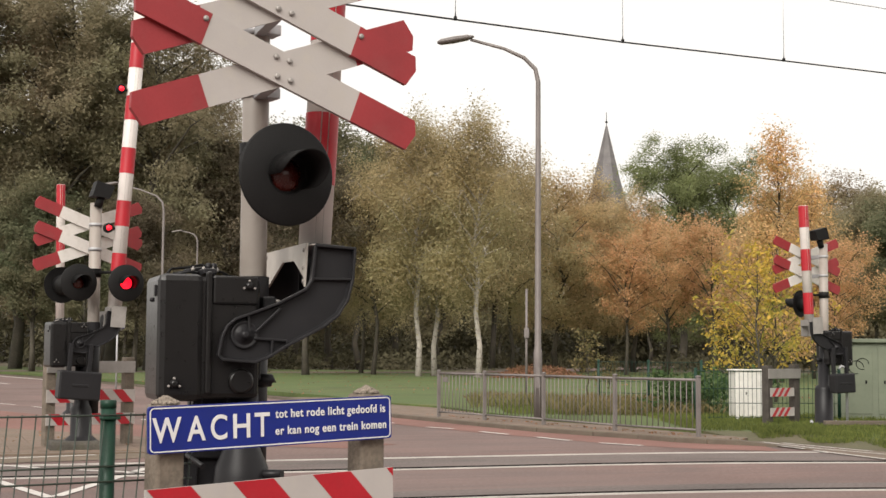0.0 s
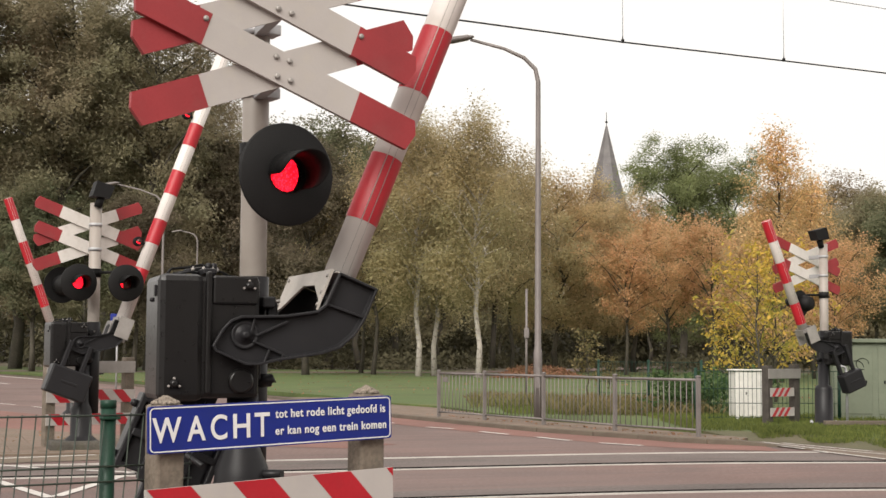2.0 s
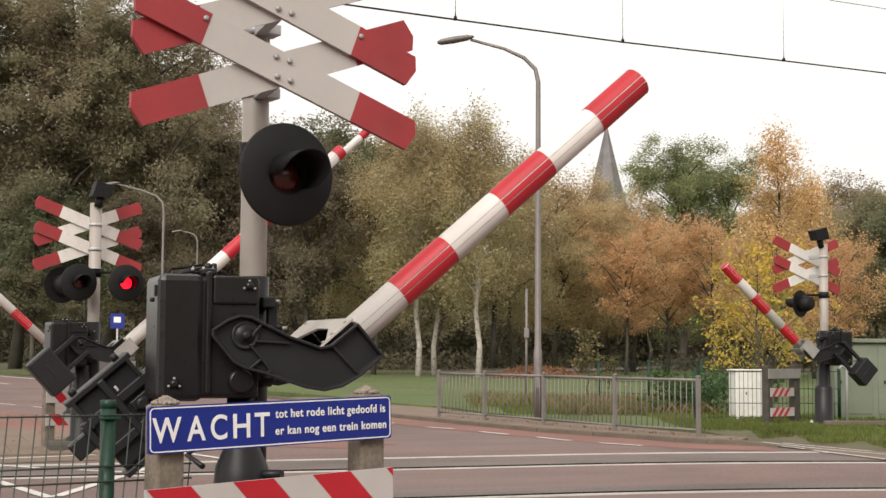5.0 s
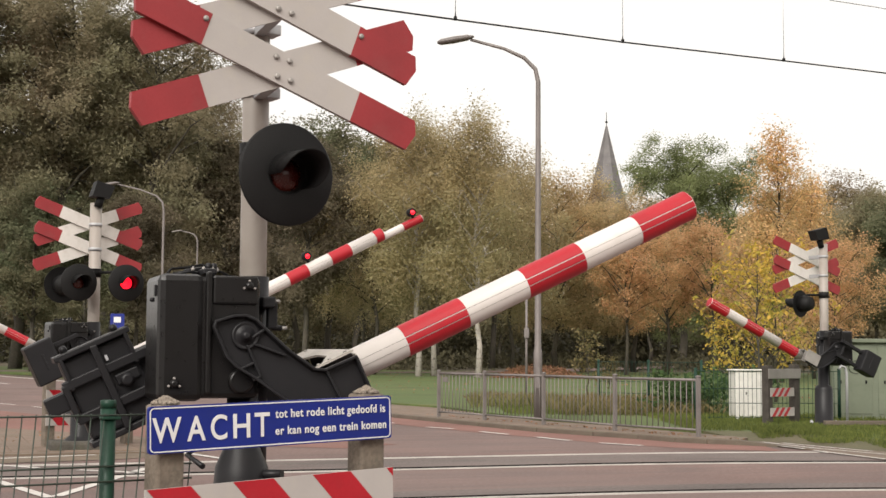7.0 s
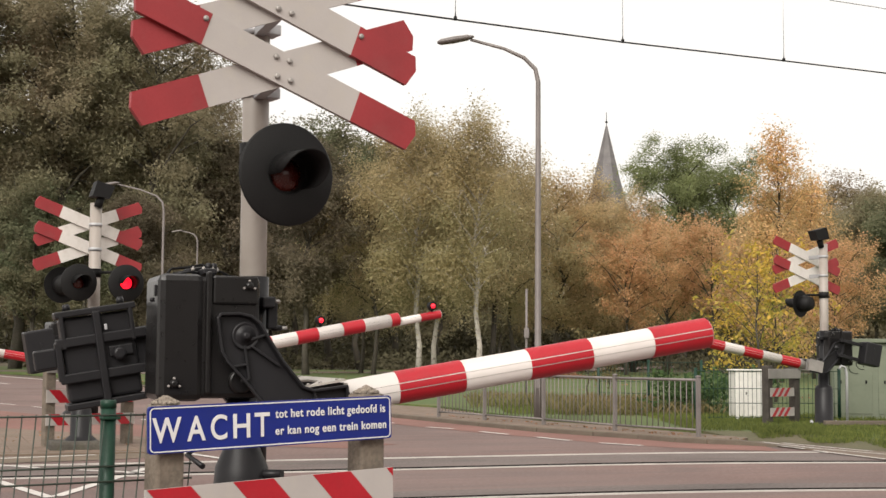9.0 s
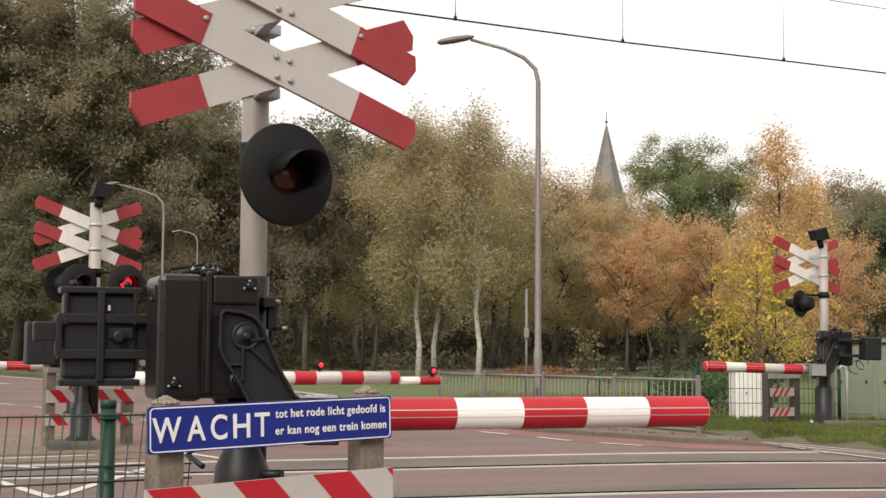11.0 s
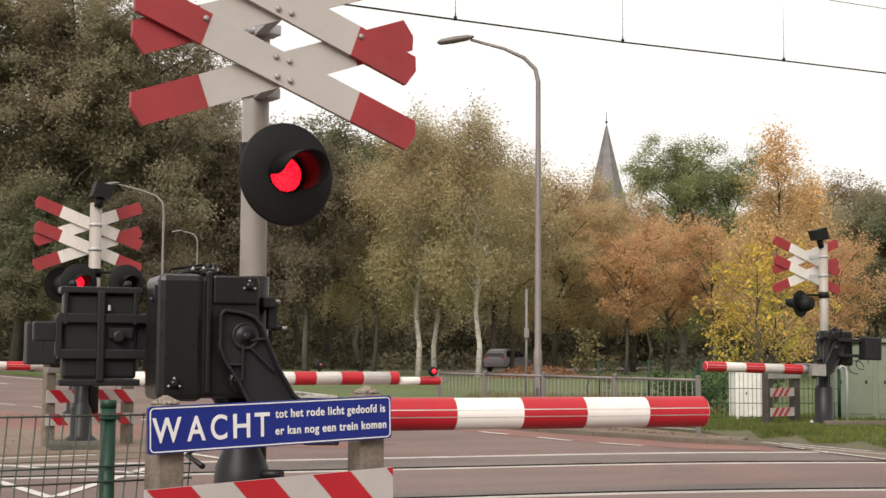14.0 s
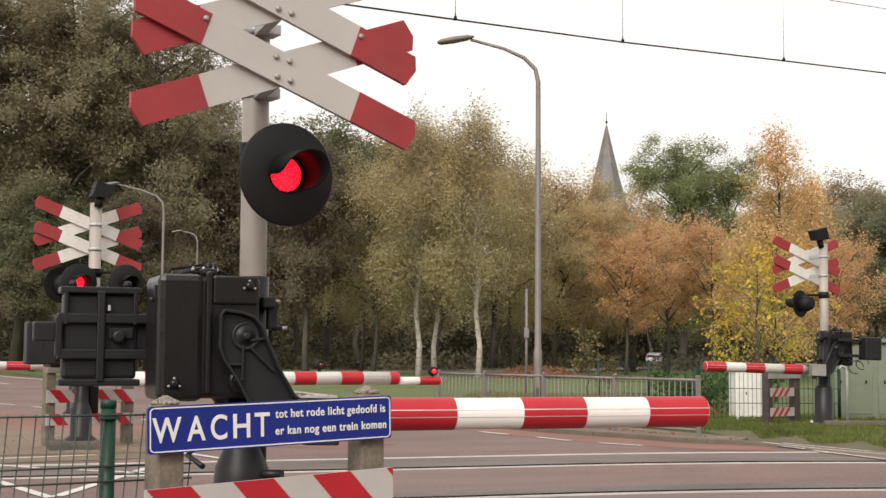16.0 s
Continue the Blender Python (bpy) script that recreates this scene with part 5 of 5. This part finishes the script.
rt = random.Random(5)
for kind, px, y, size in (
        # tall wood at the left
        ("dark", -60, 92, 1.05), ("dark2", 30, 98, 1.08), ("dark", 115, 94, 1.02), ("dark2", 195, 101, 1.05), ("dark", 268, 95, 1.0), ("dark2", 330, 104, 0.93),
        ("dark", -20, 120, 0.95), ("dark2", 90, 124, 0.9), ("dark", 180, 122, 1.1), ("dark", 290, 125, 1.0), ("shade2", 60, 84, 0.7), ("shade", 240, 86, 0.65), ("shade2", 150, 83, 0.6),
        # middle distance
        ("shade", 392, 100, 0.93), ("shade", 455, 108, 1.05), ("shade2", 515, 112, 1.14), ("shade2", 585, 116, 1.2), ("shade2", 640, 112, 1.05), ("wood", 700, 124, 1.15), ("wood2", 780, 128, 1.15), ("wood", 870, 135, 1.15), ("shade", 543, 77, 0.76), ("shade", 420, 128, 1.15), ("shade", 480, 135, 1.2),
        ("birch2", 662, 80, 0.92), ("birch", 742, 74, 1.0), ("birch", 770, 76, 0.95), ("birch", 848, 71, 0.97), ("birch2", 905, 84, 1.0), ("birch2", 640, 86, 0.95),
        ("olive", 985, 92, 0.97), ("olive", 1032, 98, 0.99), ("olive", 1080, 102, 0.9), ("orange", 1108, 84, 1.0), ("orange", 1180, 90, 1.1), ("orange", 1262, 86, 1.05), ("olive", 1120, 104, 0.95),
        ("oak", 1205, 135, 0.98), ("oak", 1285, 142, 0.95), ("wood2", 1150, 165, 1.0), ("wood2", 1330, 160, 1.05),
        ("tall_orange", 1382, 62, 1.0), ("olive", 1400, 82, 0.85), ("tall_orange", 1440, 74, 0.95), ("wood2", 1490, 100, 0.7), ("wood2", 1548, 90, 0.72), ("shade2", 1600, 84, 0.68), ("wood2", 1650, 100, 0.85), ("wood", 1510, 110, 0.85), ("orange", 1345, 66, 0.75), ("orange", 1475, 60, 0.7)):
    plant(kind, (px - 784) / 2500 * y, y, rt.random() * 360, size * rt.uniform(0.97, 1.03))
for i in range(17):
    y = rt.uniform(150, 178)
    plant("rear", -42 + i * 5.9 + rt.uniform(-1.5, 1.5), y, rt.random() * 360, rt.uniform(0.75, 0.95))
plant("maple", 7.35, 33.0, 40, 0.98, 0.1)
plant("maple", 6.95, 33.6, 150, 0.62, 0.1)
plant("maple", 8.1, 34.5, 250, 0.9, 0.1)
plant("sapling", 4.1, 40.0, 0, 1.0, 0.1)
plant("sapling", 4.5, 38.0, 90, 0.6, 0.1)


def stuff(name, me, label):
    return tagged(new(name, me), label, "", "", "stuff")


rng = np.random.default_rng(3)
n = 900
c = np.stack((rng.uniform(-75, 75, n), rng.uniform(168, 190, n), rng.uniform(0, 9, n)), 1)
stuff("far_woods", leaf_mesh("far_woods", c, 1.6, 36000, 0.45, rng, SHADELEAF), "dense undergrowth of the far wood, shade put into its leaf colour")
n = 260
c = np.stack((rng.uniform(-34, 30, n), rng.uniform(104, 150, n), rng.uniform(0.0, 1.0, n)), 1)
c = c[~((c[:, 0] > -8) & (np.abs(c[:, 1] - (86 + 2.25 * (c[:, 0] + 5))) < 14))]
stuff("undergrowth", leaf_mesh("undergrowth", c, 0.7, 12000, 0.2, rng, SHADELEAF), "low brown undergrowth below the trees, its leaf colour darkened for shade")
c = np.stack((rng.uniform(3.7, 5.9, 60), rng.uniform(26.5, 29.5, 60), rng.uniform(0.2, 0.85, 60)), 1)
c[:, 0] += (c[:, 1] - 26.5) * 0.35
stuff("ivy_hedge", leaf_mesh("ivy_hedge", c, 0.14, 3600, 0.05, rng, IVY), "dark green ivy and brambles by the fence")
# upright sheet closing the wood; the shade between trunks is put into its colour
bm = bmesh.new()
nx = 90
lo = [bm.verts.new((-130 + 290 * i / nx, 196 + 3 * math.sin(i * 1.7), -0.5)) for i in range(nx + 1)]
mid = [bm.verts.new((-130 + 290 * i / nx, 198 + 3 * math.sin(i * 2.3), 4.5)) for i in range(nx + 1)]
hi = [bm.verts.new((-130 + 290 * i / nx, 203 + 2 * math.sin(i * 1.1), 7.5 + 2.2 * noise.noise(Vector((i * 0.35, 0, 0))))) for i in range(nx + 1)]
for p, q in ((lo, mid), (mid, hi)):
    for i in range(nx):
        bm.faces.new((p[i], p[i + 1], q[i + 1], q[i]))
tagged(part("backdrop", bm, SHADESHEET, None, "dark sheet standing in for the shade behind the trunks"), "", "", "", "structure")
# added dark wall behind the camera, out of sight, to dim reflections
bm = bmesh.new()
arc = [(math.cos(radians(180 + 180 * i / 24)) * 70, -6 + math.sin(radians(180 + 180 * i / 24)) * 34, 9 + 2.5 * noise.noise(Vector((i * 0.6, 3, 0)))) for i in range(25)]
for (xa, ya, za), (xb, yb, zb) in zip(arc, arc[1:]):
    bm.faces.new([bm.verts.new(p) for p in ((xa, ya, -0.2), (xb, yb, -0.2), (xb, yb, zb), (xa, ya, za))])
tagged(part("backdrop_2", bm, SHADESHEET, None, "unseen dark wall added behind the viewpoint to dim reflections"), "", "", "", "structure")
# leaf heaps
c = np.stack((rng.uniform(2.6, 7.0, 700), rng.uniform(69, 73, 700), np.zeros(700)), 1)
c[:, 2] = 0.12 + 0.62 * np.exp(-((c[:, 0] - 4.8) / 1.7) ** 4 - ((c[:, 1] - 71) / 1.6) ** 2) * rng.uniform(0.3, 1, 700)
stuff("leaf_heap", leaf_mesh("leaf_heap", c, 0.12, 9000, 0.055, rng, LITTER, 0.4), "heap of raked orange-brown leaves on the lawn")
c = np.stack((rng.uniform(-20, 25, 3500), rng.uniform(35, 98, 3500), np.full(3500, 0.115)), 1)
c = c[c[:, 0] > -2.0 - (c[:, 1] - 35) * 0.48]
stuff("fallen_leaves", leaf_mesh("fallen_leaves", c, 0.2, 1300, 0.04, rng, LITTER, 0.02), "scattered fallen leaves on the lawn")


# leaves blown along the kerb and over the left pavement
c = np.concatenate((np.stack((rng.uniform(-7.5, -3.3, 120), rng.uniform(16.8, 21.5, 120), np.full(120, 0.035)), 1), np.stack((rng.uniform(-0.3, 4.0, 160), np.zeros(160), np.full(160, 0.072)), 1)))
tt = (c[120:, 0] + 1.0) / 4.3
c[120:, 1] = 27.9 - 7.6 * tt + rng.uniform(0, 0.7, 160)
c = c[(c[:, 1] > 22) | (c[:, 0] > 0) | (c[:, 1] < 20.0 - (c[:, 0] + 4.3))]
stuff("blown_leaves", leaf_mesh("blown_leaves", c, 0.06, 220, 0.024, rng, LITTER, 0.03), "brown leaves blown along the kerb")


def blades(name, boxes, mat, label, tall, lean=0.3, wide=0.006):
    v, f = [], []
    for (x0, x1, y0, y1, count) in boxes:
        for _ in range(count):
            x, y = rt.uniform(x0, x1), rt.uniform(y0, y1)
            a = rt.random() * math.tau
            hgt = tall * rt.uniform(0.4, 1.2)
            dx, dy = math.cos(a) * wide, math.sin(a) * wide
            lx, ly = rt.gauss(0, lean) * hgt, rt.gauss(0, lean) * hgt
            k = len(v)
            g = 0.095 if y + 0.9 * x > 24.5 else 0.045
            v += [(x - dx, y - dy, g), (x + dx, y + dy, g), (x + lx * 0.4 + dx * 0.7, y + ly * 0.4, g + hgt * 0.6), (x + lx, y + ly, g + hgt)]
            f += [(k, k + 1, k + 2), (k, k + 2, k + 3)]
    me = bpy.data.meshes.new(name)
    me.from_pydata(v, [], f)
    me.materials.append(mat)
    return stuff(name, me, label)


blades("grass", [(3.7, 9.5, 21.0, 26.5, 17000), (5.2, 10, 18.9, 22.5, 10000), (5.75, 8.0, 17.5, 19.0, 4000), (1.2, 5.0, 26.3, 33.0, 9000), (4.6, 5.6, 20.2, 21.4, 3000), (5.0, 5.8, 19.0, 20.4, 2000), (4.5, 5.0, 20.0, 20.6, 500), (5.6, 6.4, 17.9, 19.2, 1200)], BLADE, "rough green grass on the verge", 0.085, wide=0.006)
blades("dry_weeds", [(0.6, 2.4, 29.5, 34.0, 1000), (2.2, 5.2, 26.0, 32.0, 3800)], DRY, "brown dry weeds behind the guard rail", 0.27, 0.45, 0.004)

# ---- church spire far behind the trees ----
church = thing("church_spire", pose(40.7, 350, 0, 0, 0, 20), "slender grey slate church spire rising above the trees", "church spire")
bm = bmesh.new()
bm_lathe(bm, [(6.3, 35), (3.5, 45.2), (0.2, 58.8), (0.06, 59.0)], 8)
for f in bm.faces:
    f.smooth = False
part("spire", bm, SLATE, church)
bm = bmesh.new()
bm_box(bm, (0, 0, 18), (6.4, 6.4, 36), bevel=0.1)
part("tower", bm, KERB, church, "stone tower")
bm = bmesh.new()
bm_tube(bm, [(0, 0, 58.5), (0, 0, 62.2)], [0.12, 0.06], 6)
bm_lathe(bm, [(0.05, 59.3), (0.4, 59.7), (0.05, 60.1)], 8)
part("finial", bm, MATT, church)

# ---- the car on the far road ----
CARWAY = [(-112, 84), (-30.5, 86.0), (-14.17, 86.8), (-9.19, 88), (-5.86, 89.5), (-2.08, 91.2), (1.28, 94), (4.58, 98.5), (8.17, 105), (11.21, 115), (16.05, 129), (22.55, 149), (29.0, 168)]
edge = []
for sgn in (1, -1):
    row = []
    for i, (x, y) in enumerate(CARWAY):
        a, b = Vector(CARWAY[max(0, i - 1)]), Vector(CARWAY[min(len(CARWAY) - 1, i + 1)])
        d = (b - a).normalized()
        row.append((x - d.y * 2.6 * sgn, y + d.x * 2.6 * sgn))
    edge += row if sgn > 0 else row[::-1]
flat("road_2", edge, 0.106, ASPHALT, "narrow asphalt road passing through the park")
car = thing("car", pose(-94.5, 84.3, 0.106), "dark grey compact hatchback car driving along the park road", "car")
bm = bmesh.new()
SIDE = [(-2.0, 0.32), (-2.02, 0.75), (-1.95, 1.0), (-1.75, 1.42), (-1.4, 1.54), (-0.2, 1.58), (0.4, 1.48), (1.15, 1.02), (1.75, 0.86), (1.98, 0.65), (2.0, 0.32)]
bm_prism(bm, SIDE, -0.84, 0.84)
bmesh.ops.bevel(bm, geom=bm.edges[:], offset=0.07, segments=2, affect='EDGES')
for v in bm.verts:
    if v.co.z > 0.95:
        v.co.y *= 1 - 0.22 * (v.co.z - 0.95) / 0.65
body = part("body", bm, CARPAINT, car, "grey painted body")
for sy in (-1, 1):
    for pts in ([(-1.62, 1.02), (-1.5, 1.4), (-0.95, 1.45), (-0.95, 1.0)], [(-0.88, 1.0), (-0.88, 1.46), (-0.1, 1.48), (-0.1, 0.99)], [(-0.03, 0.99), (-0.03, 1.47), (0.35, 1.4), (0.98, 1.0)]):
        bm = bmesh.new()
        y = 0.845 * sy
        vs = [bm.verts.new((x, y * (1 - 0.22 * max(0, z - 0.95) / 0.65) + 0.006 * sy, z)) for x, z in pts]
        f = bm.faces.new(vs)
        r = bmesh.ops.extrude_face_region(bm, geom=[f])
        bmesh.ops.translate(bm, verts=[g for g in r["geom"] if isinstance(g, bmesh.types.BMVert)], vec=(0, -0.02 * sy, 0))
        part("side_window", bm, CARGLASS, body, "dark side window")
for nm, pts in (("windscreen", ((0.5, 1.44), (1.08, 1.07))), ("rear_window", ((-1.72, 1.38), (-1.93, 1.06)))):
    bm = bmesh.new()
    (xa, za), (xb, zb) = pts
    off = 0.03 if nm == "windscreen" else -0.03
    vs = [bm.verts.new(q) for q in ((xa + off, -0.62, za), (xa + off, 0.62, za), (xb + off, 0.72, zb), (xb + off, -0.72, zb))]
    f = bm.faces.new(vs)
    r = bmesh.ops.extrude_face_region(bm, geom=[f])
    bmesh.ops.translate(bm, verts=[g for g in r["geom"] if isinstance(g, bmesh.types.BMVert)], vec=(-off, 0, -0.01))
    part(nm, bm, CARGLASS, body, "dark glass")
for sy in (-1, 1):
    for nm, c, s, mat in (("tail_light", (-1.93, 0.66 * sy, 0.92), (0.1, 0.22, 0.22), TAIL), ("headlight", (1.86, 0.62 * sy, 0.72), (0.2, 0.28, 0.14), ALU), ("mirror", (0.75, 0.92 * sy, 1.02), (0.1, 0.18, 0.12), CARPAINT)):
        bm = bmesh.new()
        bm_box(bm, c, s, bevel=0.03)
        part(nm, bm, mat, body)
    for x in (-1.25, 1.28):
        bm = bmesh.new()
        bm_lathe(bm, [(0.2, -0.1), (0.3, -0.1), (0.315, -0.06), (0.315, 0.06), (0.3, 0.1), (0.2, 0.1)], 24, pose(0, 0, 0, 90))
        wheel = part("wheel", bm, RUBBER, car, "black tyre with a grey rim", pose(x, 0.76 * sy, 0.315))
        bm = bmesh.new()
        bm_lathe(bm, [(0.205, -0.09), (0.2, -0.105), (0.06, -0.085), (0.03, -0.1)], 20, pose(0, 0, 0, 90 * -sy))
        part("rim", bm, ALU, wheel, "grey alloy rim")
WHEELS = [o for o in car.children if o.name.startswith("wheel")]


# ---- motion ----
def motions():
    # barrier arms: degrees above the closed position
    near = [(0, 87.2), (0.5, 84.8), (1.0, 79.2), (1.5, 72.2), (2.0, 68.2), (2.5, 63.2), (3.5, 53.8), (4.2, 47.5), (5.0, 41.0), (6.3, 30.2), (7, 24.9), (8, 17.2), (9, 9.4), (9.8, 3.6), (10.6, 0.4), (11.3, 0.0), (16, 0.0)]
    other = [(0, 86.2), (0.5, 84.8), (1.0, 80.0), (1.5, 75.0), (2.5, 65.4), (3.0, 60.6), (3.5, 55.7), (4.2, 49.4), (5.0, 42.6), (6.3, 31.0), (7, 26.0), (8, 18.5), (9, 10.5), (9.8, 4.4), (10.6, 0.4), (11.3, 0.0), (16, 0.0)]
    far = [(t, min(89.0, a + 2.0) if t < 9 else a) for t, a in near]
    right = [(t, a + 1.5 * min(1.0, t / 6)) for t, a in near]
    for arm, rows in zip(ARMS, (near, other, right, far)):
        base = arm.matrix_basis.translation.copy()
        walk(arm, [(t, pose(*base, 0, -a, 0)) for t, a in rows])
    # flashing lamps: the insert turns its lit side out and back
    on_near = [(0.17, 0.37), (0.7, 0.95), (1.37, 1.65), (2.0, 2.35), (2.68, 2.95), (3.36, 3.65), (3.97, 4.28), (4.65, 4.93), (5.3, 5.6), (5.97, 6.25), (6.65, 6.95), (7.33, 7.58), (7.95, 8.25), (8.65, 8.95), (9.3, 9.6), (9.95, 10.25), (10.6, 10.9), (11.22, 11.57), (11.95, 12.23), (12.57, 12.92), (13.25, 13.57), (13.92, 14.2), (14.57, 14.87), (15.25, 15.57), (15.93, 16.4)]
    on_left = [(0.1, 0.35), (0.67, 0.95), (1.35, 1.65), (1.97, 2.27), (2.65, 2.95), (3.35, 3.57), (3.95, 4.27), (4.6, 4.9), (5.27, 5.55), (5.92, 6.2), (6.57, 6.87), (7.27, 7.57), (7.95, 8.22), (8.57, 8.87), (9.25, 9.5), (9.9, 10.15), (10.55, 10.8), (11.2, 11.47), (11.87, 12.15), (12.57, 12.78), (13.17, 13.46), (13.9, 14.2), (14.5, 14.75), (15.15, 15.46), (15.87, 16.4)]
    off_left = [(0.0, 0.12)] + [(a[1], b[0]) for a, b in zip(on_left, on_left[1:])]

    def flash(lens, spans):
        base = lens.matrix_basis.translation.copy()
        spans = [s for s in spans if s[0] < 15.95]
        rows, lit = [(0.0, 180 if spans[0][0] <= 0 else 0)], spans[0][0] <= 0
        moments = sorted([(t, True) for t, _ in spans if t > 0] + [(e, False) for _, e in spans if e < 15.95])
        for t, to_lit in moments:
            turn = (0, 60, 120, 180) if to_lit else (180, 120, 60, 0)
            rows += [(t - 0.05 + k / 30, a) for k, a in enumerate(turn)]
        rows.append((16.0, rows[-1][1]))
        keyed = {}
        for t, a in rows:
            keyed[frame(t)] = (t, a)
        walk(lens, [(t, pose(*base, 0, 0, a)) for _, (t, a) in sorted(keyed.items())])

    for lens, which in LAMPS:
        if which < 3:
            flash(lens, (on_near, on_left, off_left)[which])

    # the car: seconds, metres
    way = [(0, -94.5, 84.3), (9.0, -30.5, 86.0), (11.3, -14.17, 86.8), (12.0, -9.19, 88), (12.5, -5.86, 89.5), (13.0, -2.08, 91.2), (13.5, 1.28, 94), (14.0, 4.58, 98.5), (14.5, 8.17, 105), (15.0, 11.21, 115), (15.5, 16.05, 129), (16.0, 22.55, 149)]
    rows = []
    for i, (t, x, y) in enumerate(way):
        a, b = way[max(0, i - 1)], way[min(len(way) - 1, i + 1)]
        rows.append((t, pose(x, y, 0.106, 0, 0, math.degrees(math.atan2(b[2] - a[2], b[1] - a[1])))))
    walk(car, rows)


motions()
